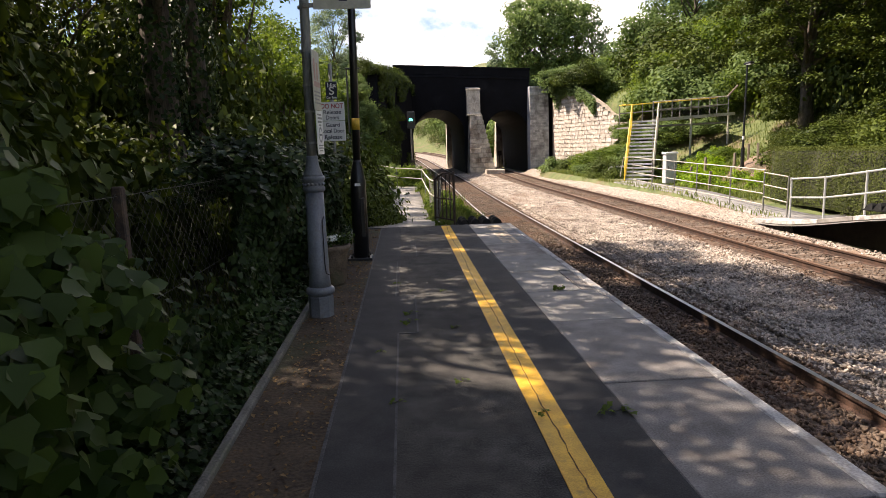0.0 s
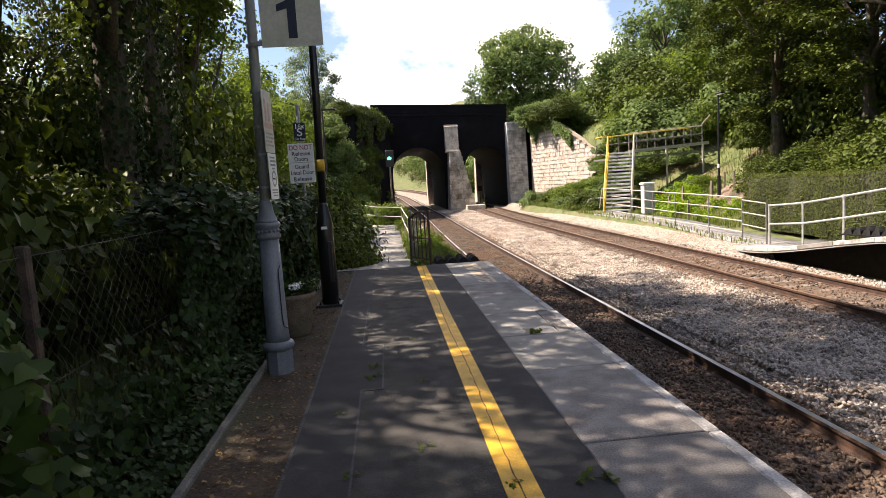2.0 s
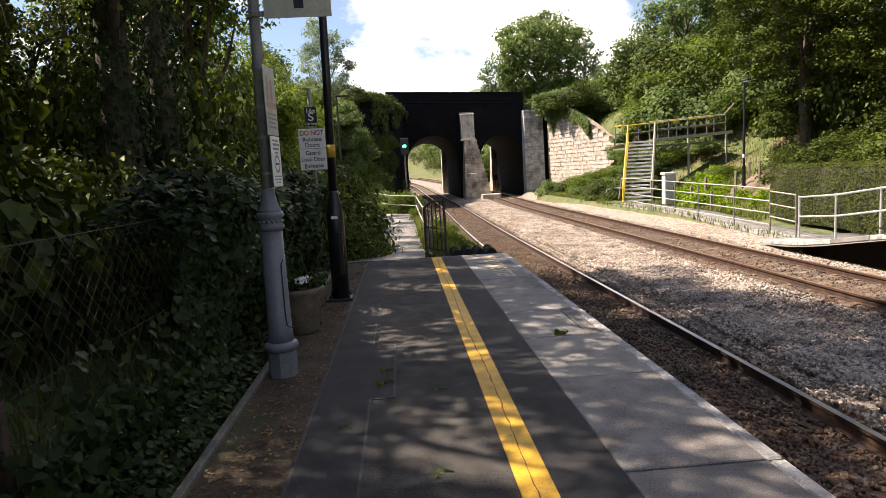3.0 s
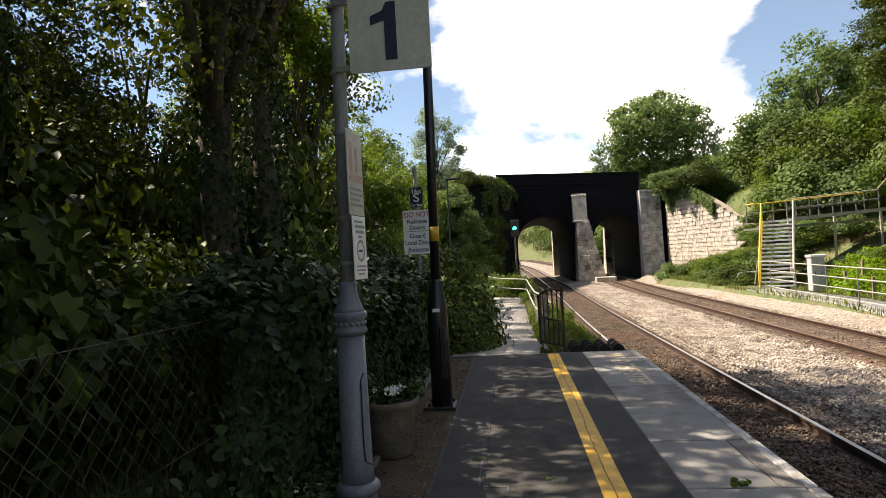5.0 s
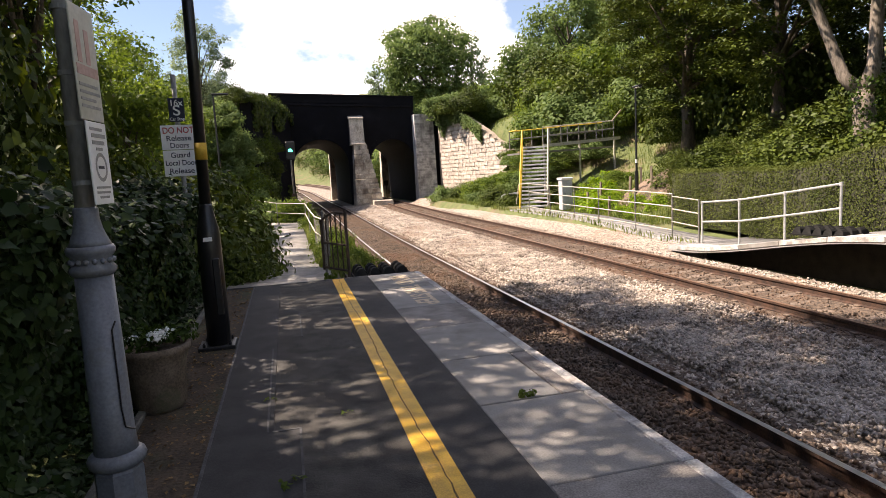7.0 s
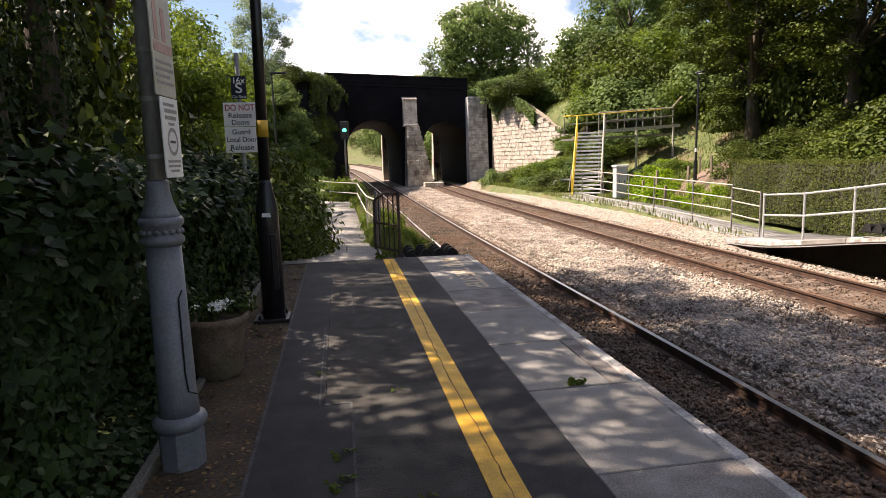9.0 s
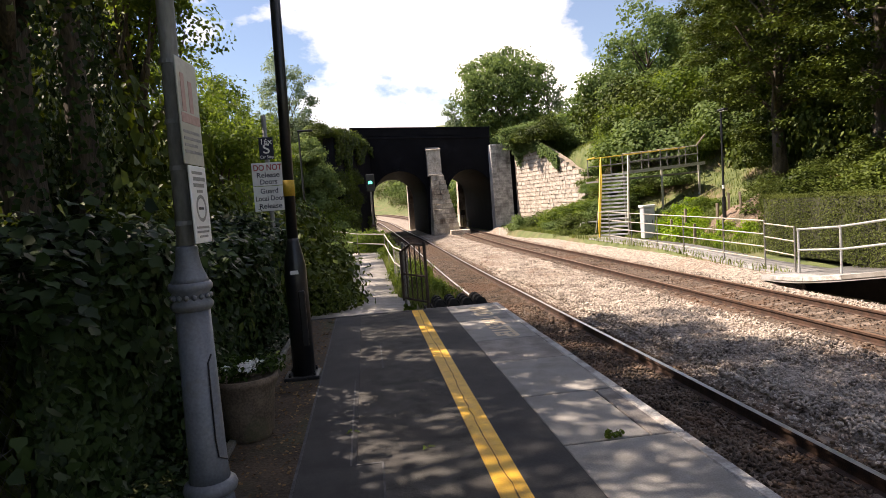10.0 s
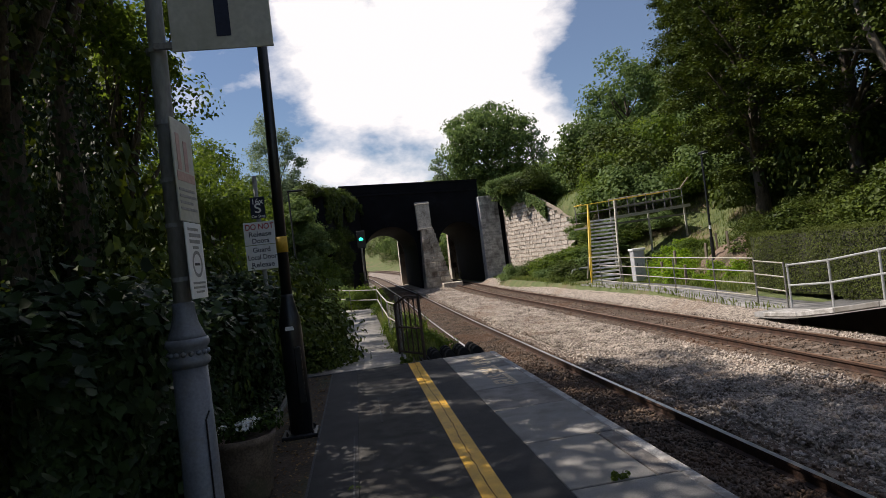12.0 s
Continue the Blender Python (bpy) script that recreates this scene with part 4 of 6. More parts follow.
def make_black_lamp_post():
    t = thing("lamp_post", "tall black painted tubular lamp post with a yellow band", "lamp post", (-1.445, 8.32, 0))
    part("base_plate", box((-0.20, -0.17, -0.01), (0.17, 0.17, 0.035), 0.008), M_BLACKPAINT, t)
    for sx in (-0.14, 0.12):
        for sy in (-0.13, 0.13):
            part("bolt", lathe([(0.016, 0.03), (0.016, 0.06), (0.009, 0.065), (0.009, 0.08)], 6), M_BLACKPAINT, t).location = (sx, sy, 0)
    part("column", lathe([(0.122, 0.03), (0.117, 1.20), (0.106, 1.27), (0.066, 1.47), (0.058, 1.51)], 16), M_BLACKPAINT, t, smooth=True)
    part("access_door", box((0.02, -0.124, 0.35), (0.09, -0.08, 0.95), 0.01), M_BLACKPAINT, t)
    part("sticker", prism([(-0.045, 1.13), (0.045, 1.13), (0.04, 1.17), (-0.04, 1.17)], -0.122, -0.112), M_WHITE, t, "small white sticker")
    part("pole", tube([(0, 0, 1.48), (0.03, 0, 3.2), (0.06, 0, 5.6)], [0.058, 0.056, 0.050], 16), M_BLACKPAINT, t, smooth=True)
    part("band", tube([(0.009, 0, 1.96), (0.011, 0, 2.13)], 0.0615, 16), M_BANDYELLOW, t, "dull yellow band", smooth=True)
    return t


make_black_lamp_post()


def make_stop_sign():
    t = thing("car_stop_sign", "navy and white train stopping signs on a grey post", "sign", (-2.17, 12.0, 0))
    part("post", tube([(0, 0.05, -0.4), (0, 0.05, 3.42)], 0.038, 12), M_POLEGREY, t, smooth=True)
    top = part("plate", box((-0.105, -0.006, 2.70), (0.125, 0.006, 3.06), 0.004), M_NAVY, t)
    lettering("16x", 0.13, M_WHITE, top, (0.01, -0.008, 2.985))
    lettering("S", 0.22, M_WHITE, top, (0.01, -0.008, 2.865), wide=1.15)
    lettering("Car Stop", 0.066, M_WHITE, top, (0.01, -0.008, 2.74), wide=0.9)
    a = part("plate", box((-0.255, -0.006, 2.275), (0.255, 0.006, 2.65), 0.004), M_WHITE, t)
    lettering("DO NOT", 0.135, M_SIGNRED, a, (0, -0.008, 2.565), width=0.45)
    lettering("Release", 0.115, M_NAVY, a, (0, -0.008, 2.445), width=0.36)
    lettering("Doors", 0.115, M_NAVY, a, (0, -0.008, 2.335), width=0.27)
    b = part("plate", box((-0.255, -0.006, 1.86), (0.255, 0.006, 2.265), 0.004), M_WHITE, t)
    lettering("Guard", 0.115, M_NAVY, b, (0, -0.008, 2.185), width=0.28)
    lettering("Local Door", 0.115, M_NAVY, b, (0, -0.008, 2.065), width=0.46)
    lettering("Release", 0.115, M_NAVY, b, (0, -0.008, 1.94), width=0.36)
    for q in (top, a, b):
        part("clip", box((-0.05, 0.006, 0.0), (0.05, 0.03, 0.03)), M_GREYSTEEL, t).location = (0, 0, {0: 2.9, 1: 2.45, 2: 2.05}[(top, a, b).index(q)])
    return t


make_stop_sign()


def make_planter():
    rng = np.random.default_rng(21)
    t = thing("planter", "round mossy stone planter holding white flowers", "planter", (-1.72, 6.62, -0.006))
    bowl = part("pot", lathe([(0.17, 0.0), (0.175, 0.03), (0.195, 0.05), (0.225, 0.38), (0.245, 0.44), (0.262, 0.46), (0.262, 0.50), (0.235, 0.505), (0.222, 0.46)], 28), M_TERRA, t, smooth=True)
    part("soil", lathe([(0.225, 0.44), (0.10, 0.47)], 20), M_SOIL, t)
    p, n = clump_points(rng, [((rng.normal(0, 0.1), rng.normal(0, 0.1), 0.56), 0.12) for _ in range(9)], 60)
    part("foliage", leaves("foliage", p, n, 0.05, M_BUSH, rng), M_BUSH, t)
    p, n = clump_points(rng, [((rng.normal(0.0, 0.09), -0.08 + rng.normal(0, 0.05), 0.60), 0.05) for _ in range(9)], 22)
    part("flowers", leaves("flowers", p, n, 0.035, M_PETAL, rng), M_PETAL, t, "small white flowers")["kind"] = "stuff"
    return t


make_planter()


# ---- chain-link fence along the back of the platform ----
def chainlink(x0, x1, z0, z1, step=0.06, r=0.0016):
    """Zigzag wires woven into diamonds, in the x z plane."""
    bm = bmesh.new()
    n = int((x1 - x0) / step)
    m = int((z1 - z0) / step)
    for i in range(n):
        pts = [(x0 + (i + (j + i) % 2) * step, 0.004 * (j % 2), z0 + j * step) for j in range(m + 1)]
        for a, b in zip(pts, pts[1:]):
            a, b = Vector(a), Vector(b)
            d = (b - a).normalized()
            s = Vector((d.z, 0, -d.x)) * r
            o = Vector((0, r * 1.3, 0))
            q = [bm.verts.new(v) for v in (a - s, a + o, a + s, b - s, b + o, b + s)]
            bm.faces.new((q[0], q[1], q[4], q[3]))
            bm.faces.new((q[1], q[2], q[5], q[4]))
            bm.faces.new((q[2], q[0], q[3], q[5]))
    return bm


fence = thing("chain_link_fence", "old dull wire chain-link fence overgrown with ivy", "fence", (-2.42, 0, 0))
for y in (-2.6, 0.0, 2.6, 5.2, 7.8, 10.4):
    part("post", box((-0.03, y - 0.03, -0.3), (0.03, y + 0.03, 1.50), 0.008), M_RUSTSTEEL, fence)
bm = chainlink(-2.6, 10.4, -0.1, 1.46)
bmesh.ops.rotate(bm, verts=bm.verts, cent=(0, 0, 0), matrix=Matrix.Rotation(math.pi / 2, 3, "Z"))
part("mesh", bm, M_WIRE, fence)
for z in (0.05, 0.75, 1.46):
    part("line_wire", tube([(0, -2.6, z), (0, 3.9, z - 0.02), (0, 10.4, z)], 0.0025, 5), M_WIRE, fence)


# ---- gate, railing and rubber mats at the platform end ----
def make_gate():
    t = thing("gate", "dark rusty steel mesh gate standing open", "gate", (0, 0, 0))
    t.matrix_basis = pose(0.32, 12.22, -0.02, 0, 0, 116)
    w = 0.86
    gf = part("gate_frame", tube([(0, 0, 0.0), (0, 0, 1.16)], 0.028, 8), M_RUSTSTEEL, t)
    for a, b, r in (((w, 0, 0.05), (w, 0, 0.98), 0.024), ((0, 0, 0.10), (w, 0, 0.10), 0.02), ((0, 0, 1.10), (w * 0.5, 0, 1.12), 0.02), ((w * 0.5, 0, 1.12), (w, 0, 0.96), 0.02),
                    ((0, 0, 0.55), (w, 0, 0.55), 0.018)):
        part("rail", tube([a, b], r, 8), M_RUSTSTEEL, t)
    for k in range(1, 5):
        part("bar", tube([(w * k / 5, 0, 0.1), (w * k / 5, 0, 1.08)], 0.013, 6), M_RUSTSTEEL, t)
    part("mesh", chainlink(0.02, w, 0.1, 1.06, 0.05, 0.0022), M_RUSTSTEEL, t)
    return t


make_gate()
fp = [(-0.02, 13.0, -0.12), (0.26, 16.5, -0.42), (0.42, 20.0, -0.76), (0.26, 23.5, -0.82), (0.28, 29.5, -0.84), (0.32, 36.0, -0.84), (-1.2, 38.4, -0.80), (-2.7, 41.0, -0.6)]
rail = thing("path_railing", "weathered cream tubular railing with wire mesh beside the path", "railing", (0, 0, 0))
for a in fp:
    part("post", tube([(a[0], a[1], a[2] - 0.15), (a[0], a[1], a[2] + 1.22)], 0.024, 8), M_GREYSTEEL, rail)
for a, b in zip(fp, fp[1:]):
    for h in (1.22, 0.66):
        part("rail", tube([(a[0], a[1], a[2] + h), (b[0], b[1], b[2] + h)], 0.024, 8), M_CREAMRAIL, rail)
for a, b in zip(fp[:3], fp[1:4]):
    d = Vector(b) - Vector(a)
    ln = math.hypot(d.x, d.y)
    ob = part("mesh", chainlink(0, ln, 0.05, 1.15, 0.09, 0.002), M_GREYSTEEL, rail)
    sh = Matrix.Identity(4)
    sh[2][0] = d.z / ln
    ob.matrix_basis = Matrix.Translation(a) @ Matrix.Rotation(math.atan2(d.y, d.x), 4, "Z") @ sh


def make_mat(at, n, turn, label):
    """Rubber anti-trespass panels: rows of blunt pyramids."""
    t = thing("rubber_mat", label, "mat", (0, 0, 0), "anti-trespass mats")
    t.matrix_basis = pose(*at, 0, 0, turn)
    part("base", box((-0.02, -0.45, 0), (n * 0.24 + 0.02, 0.45, 0.03)), M_BLACKRUB, t)
    for i in range(n):
        for j in range(3):
            o = [(0.01, 0.03), (0.23, 0.03), (0.20, 0.12), (0.15, 0.165), (0.09, 0.165), (0.04, 0.12)]
            bm = prism(o, -0.12, 0.12)
            for v in bm.verts:
                if v.co.z > 0.1:
                    v.co.y *= 0.8 if v.co.z < 0.14 else 0.5
            part("pyramid", bm, M_BLACKRUB, t).location = (i * 0.24, -0.28 + j * 0.28, 0)
    return t


slab = new("step_slab", mesh_of(box((0.30, 12.02, -1.25), (1.45, 13.2, -0.08)), "step_slab"))
slab.data.materials.append(M_PLATFACE)
tagged(slab, "low dark block at the platform end", "step", kind="structure")
make_mat((0.42, 12.6, -0.08), 4, 0, "black rubber anti-trespass mat at the platform end")
make_mat((10.75, 11.75, -0.13), 5, 98, "black rubber anti-trespass mat beside the far ramp")


# ---- far side: ramp railing, path fence, hedge, steps ----
def ramp_z(y):
    return -0.86 * smooth(10.2, 17.4, y)


rr = thing("ramp_railing", "galvanised steel tube railing beside the far ramp", "railing", (0, 0, 0))
posts = [(11.2, 12.57), (11.2, 14.15), (11.2, 15.73), (11.2, 17.27)]
tops = [0.93, 0.70, 0.48, 0.36]
for (x, y), h in zip(posts, tops):
    p = part("post", tube([(x, y, ramp_z(y) - 0.1), (x, y, h)], 0.03, 10), M_GALV, rr)
    part("fitting", tube([(x, y, h - 0.05), (x, y, h + 0.04)], 0.040, 10), M_GALV, p)
for (a, h0), (b, h1) in zip(zip(posts, tops), list(zip(posts, tops))[1:]):
    for k in (0.0, 0.47):
        f0, f1 = h0 - k * (h0 - ramp_z(a[1])), h1 - k * (h1 - ramp_z(b[1]))
        part("rail", tube([(*a, f0), (*b, f1)], 0.027, 10), M_GALV, rr)

pf = thing("path_fence", "weathered cream tubular fence with four rails beside the far path", "fence", (0, 0, 0))
fy = [17.42, 18.73, 20.87, 23.5, 25.6, 28.1, 30.6]
ft = [0.44, 0.58, 0.63, 0.68, 0.72, 0.77, 0.83]
for y, h in zip(fy, ft):
    part("post", tube([(11.2, y, -1.0), (11.2, y, h)], 0.026, 8), M_GREYSTEEL, pf)
for (a, h0), (b, h1) in zip(zip(fy, ft), list(zip(fy, ft))[1:]):
    ks = (0.0, 0.40, 0.80) if a < 18 else (0.0, 0.40, 0.78, 1.15)
    for k in ks:
        part("rail", tube([(11.2, a, h0 - k - (0.02 if a < 18 else 0)), (11.2, b, h1 - k - (0.08 if a < 18 else 0))], 0.019, 8), M_CREAMRAIL, pf)
part("rail", tube([(11.2, 30.6, 0.83), (10.9, 31.2, 0.83), (10.8, 31.4, -0.2)], 0.024, 8), M_CREAMRAIL, pf)


def make_steps():
    t = thing("footbridge_steps", "steel steps with yellow handrails up to a walkway", "stairs", (0, 0, 0))
    t.matrix_basis = pose(11.62, 33.0, -0.62, 0, 0, -26.5)
    w, run, rise, n = 1.5, 3.2, 3.45, 17
    for k in range(n):
        y, z = run * k / n, rise * (k + 1) / n
        part("tread", box((0.05, y, z - 0.085), (w - 0.05, y + 0.26, z), 0.008), M_GALV, t)
    for x in (0, w):
        o = [(-0.1, -0.1), (0.2, -0.1), (run + 0.1, rise - 0.25), (run + 0.1, rise + 0.05), (run - 0.1, rise + 0.05), (-0.1, 0.15)]
        part("stringer", prism(o, x - 0.03, x + 0.03, "x"), M_YELLOWRAIL if x == 0 else M_GREYSTEEL, t)
        m = M_YELLOWRAIL if x == 0 else M_CREAMRAIL
        for y, z in ((0, 0), (run / 2, rise / 2), (run, rise)):
            part("post", tube([(x, y, z), (x, y, z + 0.98)], 0.035, 8), m, t)
        for h in (0.98, 0.5):
            part("handrail", tube([(x, 0, h), (x, run, rise + h)], 0.04, 8), m, t)
    deck = thing("walkway", "grey steel walkway on posts with mesh-filled railings", "walkway", (0, 0, 0))
    slope = 0.052

    def dz(x):
        return 2.83 + slope * (x - 12.7)
    part("deck", prism([(12.9, 36.0), (14.3, 35.4), (19.2, 35.9), (19.2, 37.3), (12.6, 37.3)], 0, 0.1, "z"), M_GREYSTEEL, deck).matrix_basis = Matrix(((1, 0, 0, 0), (0, 1, 0, 0), (slope, 0, 1, 2.73 - slope * 12.7), (0, 0, 0, 1)))
    part("edge_beam", prism([(14.15, dz(14.15) - 0.16), (19.2, dz(19.2) - 0.16), (19.2, dz(19.2) + 0.02), (14.15, dz(14.15) + 0.02)], 35.44, 35.48), M_CREAMRAIL, deck, "pale painted edge beam")
    for y0, y1, xs, m in ((35.52, 35.9, (14.2, 15.4, 16.6, 17.8, 19.0), M_CREAMRAIL), (37.2, 37.25, (12.75, 14.2, 15.4, 16.6, 17.8, 19.0), M_YELLOWRAIL)):
        def yy(x):
            return y0 + (y1 - y0) * (x - 14.2) / 5
        for x in xs:
            part("post", tube([(x, yy(x), dz(x) - 0.1), (x, yy(x), dz(x) + 1.0)], 0.032, 8), M_GREYSTEEL, deck)
        for h in (1.0, 0.52):
            part("rail", tube([(xs[0], yy(xs[0]), dz(xs[0]) + h), (19.0, yy(19.0), dz(19.0) + h)], 0.032, 8), m if h == 1.0 else M_GREYSTEEL, deck)
    part("rail", tube([(12.75, 36.0, dz(12.75) + 1.0), (12.75, 37.2, dz(12.75) + 1.0)], 0.032, 8), M_YELLOWRAIL, deck)
    for x in (14.3, 16.6, 18.9):
        part("leg", box((x - 0.05, 35.6, land(x, 35.6) - 0.4), (x + 0.05, 35.7, dz(x) - 0.1), 0.01), M_CREAMRAIL, deck)
    ob = part("mesh", chainlink(0, 4.8, 0.08, 0.98, 0.10, 0.0035), M_GREYSTEEL, deck)
    sh = Matrix.Identity(4)
    sh[2][0] = slope
    ob.matrix_basis = Matrix.Translation((14.2, 35.54, dz(14.2))) @ Matrix.Rotation(math.atan2(0.38, 5), 4, "Z") @ sh
    part("rail", tube([(18.9, 35.9, dz(18.9) + 0.95), (19.7, 36.2, dz(19.7) + 1.6)], 0.055, 8), M_TIMBER, deck, "rail of the next flight")
    return t


make_steps()

cab = thing("equipment_cabinet", "pale grey equipment cabinet with a white cap", "cabinet", (12.62, 29.4, -0.5))
part("body", box((-0.28, -0.2, 0), (0.28, 0.2, 1.45), 0.015), M_CABINET, cab)
part("cap", box((-0.33, -0.25, 1.45), (0.33, 0.25, 1.56), 0.02), M_WHITE, cab)
for sx in (-0.135, 0.135):
    d = part("door", box((sx - 0.12, -0.212, 0.1), (sx + 0.12, -0.2, 1.38), 0.004), M_CABINET, cab)
    part("handle", box((sx - 0.012, -0.23, 0.7), (sx + 0.012, -0.21, 0.85), 0.004), M_BLACKPAINT, d)

for k, (x, y, h) in enumerate(((13.0, 27.8, 1.0), (13.9, 28.3, 1.3), (14.2, 26.2, 1.35), (15.4, 26.3, 1.3), (15.9, 28.0, 1.2), (12.6, 25.2, 0.9))):
    p = new("timber_post", mesh_of(box((-0.05, -0.05, -0.3), (0.05, 0.05, h), 0.012), "timber_post"))
    p.data.materials.append(M_TIMBER)
    p.matrix_basis = pose(x, y, land(x, y), 2 * (k % 3) - 2, k % 2 * 2, 15 * k)
    tagged(p, "short weathered timber post on the bank", "post", group="timber posts on the bank")

lamp = thing("lamp_post", "slim black lamp post on the far bank", "lamp post", (15.05, 27.0, 0))
zb = land(15.05, 27.0)
part("column", tube([(0, 0, zb - 0.2), (0, 0, zb + 1.25)], 0.085, 12), M_BLACKPAINT, lamp)
part("pole", tube([(0, 0, zb + 1.2), (0.02, 0, 4.95)], [0.05, 0.042], 10), M_BLACKPAINT, lamp)
part("band", tube([(0, 0, zb + 1.62), (0, 0, zb + 1.78)], 0.055, 12), M_WHITE, lamp, "pale band")
part("head", box((-0.10, -0.42, 4.93), (0.12, 0.10, 5.03), 0.03), M_BLACKPAINT, lamp)
part("lens", box((-0.08, -0.40, 4.915), (0.10, -0.05, 4.93), 0.004), M_LAMPGLASS, lamp)

lamp = thing("lamp_post", "slim black lamp post with a side arm on the wooded bank", "lamp post", (-3.75, 35.0, 0))
zb = land(-3.75, 35.0)
part("pole", tube([(0, 0, zb - 0.2), (0, 0, 6.15)], [0.06, 0.045], 10), M_BLACKPAINT, lamp)
part("head", box((-0.08, -0.08, 6.12), (0.75, 0.08, 6.22), 0.03), M_BLACKPAINT, lamp)

sig = thing("railway_signal", "black railway signal head showing a green light", "signal", (-0.05, 48.0, -0.9))
part("post", tube([(0, 0, -0.4), (0, 0, 4.1)], 0.07, 10), M_GREYSTEEL, sig)
part("head", box((-0.30, -0.12, 4.05), (0.34, 0.15, 5.35), 0.05), M_BLACKPAINT, sig)
part("hood", tube([(0, -0.36, 4.68), (0, -0.10, 4.66)], [0.17, 0.17], 14), M_BLACKPAINT, sig)
bm = bmesh.new()
bmesh.ops.create_circle(bm, cap_ends=True, radius=0.15, segments=16, matrix=pose(0, -0.365, 4.68, 90))
part("lens", bm, M_GREENLIGHT, sig, "lit green lens")
part("case", box((-0.16, -0.2, 0.9), (0.2, 0.1, 1.6), 0.03), M_RUSTSTEEL, sig)
part("case", box((-0.1, -0.2, 0.0), (0.3, 0.1, 0.4), 0.03), M_CABINET, sig)


def make_track_sign(x, y):
    t = thing("track_marker", "small square marker board on a short post", "marker", (x, y, -1.1), "markers in the far opening")
    part("post", tube([(0, 0, 0), (0, 0, 1.5)], 0.04, 8), M_RUSTSTEEL, t)
    part("board", box((-0.24, -0.05, 1.5), (0.24, 0.0, 2.1), 0.02), M_RUSTSTEEL, t)


make_track_sign(9.55, 74.0)
make_track_sign(11.0, 74.5)
pipe = new("vent_pipe", mesh_of(tube([(12.4, 38.0, -0.9), (12.4, 38.0, -0.1), (12.45, 38.0, 0.02), (13.5, 38.0, 0.05)], 0.07, 10), "vent_pipe"))
pipe.data.materials.append(M_CABINET)
tagged(pipe, "bent pale pipe standing in the weeds", "pipe")


# ---- hedge ----
def make_hedge():
    rng = np.random.default_rng(31)
    t = thing("hedge", "long clipped green hedge with flat top and face", "hedge", (0, 0, 0))

    def top(y):
        return 1.22 + 0.62 * smooth(16.5, 12.5, y)

    def bottom(y):
        return ramp_z(y) - 0.05 if y < 17.4 else -0.75
    # Dark sheet behind the leaves: the shade between them is put into its colour.
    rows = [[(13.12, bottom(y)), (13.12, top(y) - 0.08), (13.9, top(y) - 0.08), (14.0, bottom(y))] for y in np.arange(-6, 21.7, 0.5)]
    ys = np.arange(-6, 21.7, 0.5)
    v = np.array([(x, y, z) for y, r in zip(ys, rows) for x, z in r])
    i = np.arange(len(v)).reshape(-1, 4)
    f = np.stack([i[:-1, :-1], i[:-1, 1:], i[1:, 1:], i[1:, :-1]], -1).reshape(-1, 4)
    part("core", arrays_mesh("core", v, f, M_HEDGE_SHADE), M_HEDGE_SHADE, t, "dark sheet for the shade inside the hedge")
    n = 60000
    y = rng.uniform(4.0, 21.7, n)
    tz = np.array([top(q) for q in y])
    bz = np.array([bottom(q) for q in y])
    u = rng.uniform(0, 1, n)
    bulge = 0.05 * np.sin(y * 2.1) + 0.04 * np.sin(y * 5.3 + 1)
    face = u < 0.62
    endf = u > 0.95
    x = np.where(face, 13.05 + bulge + rng.normal(0, 0.045, n), rng.uniform(13.05, 13.95, n))
    z = np.where(face | endf, bz + (tz - bz) * rng.uniform(0, 1, n), tz + rng.normal(0, 0.03, n) + bulge * 0.5)
    y = np.where(endf, 21.7 + rng.normal(0, 0.05, n), y)
    nr = np.where(face[:, None], (-1.0, 0, 0.15), np.where(endf[:, None], (0, 1.0, 0), (0, 0, 1.0)))
    part("foliage", leaves("foliage", np.stack([x, y, z], 1), nr, 0.055, M_HEDGE, rng, spread=0.5), M_HEDGE, t)
    return t


make_hedge()


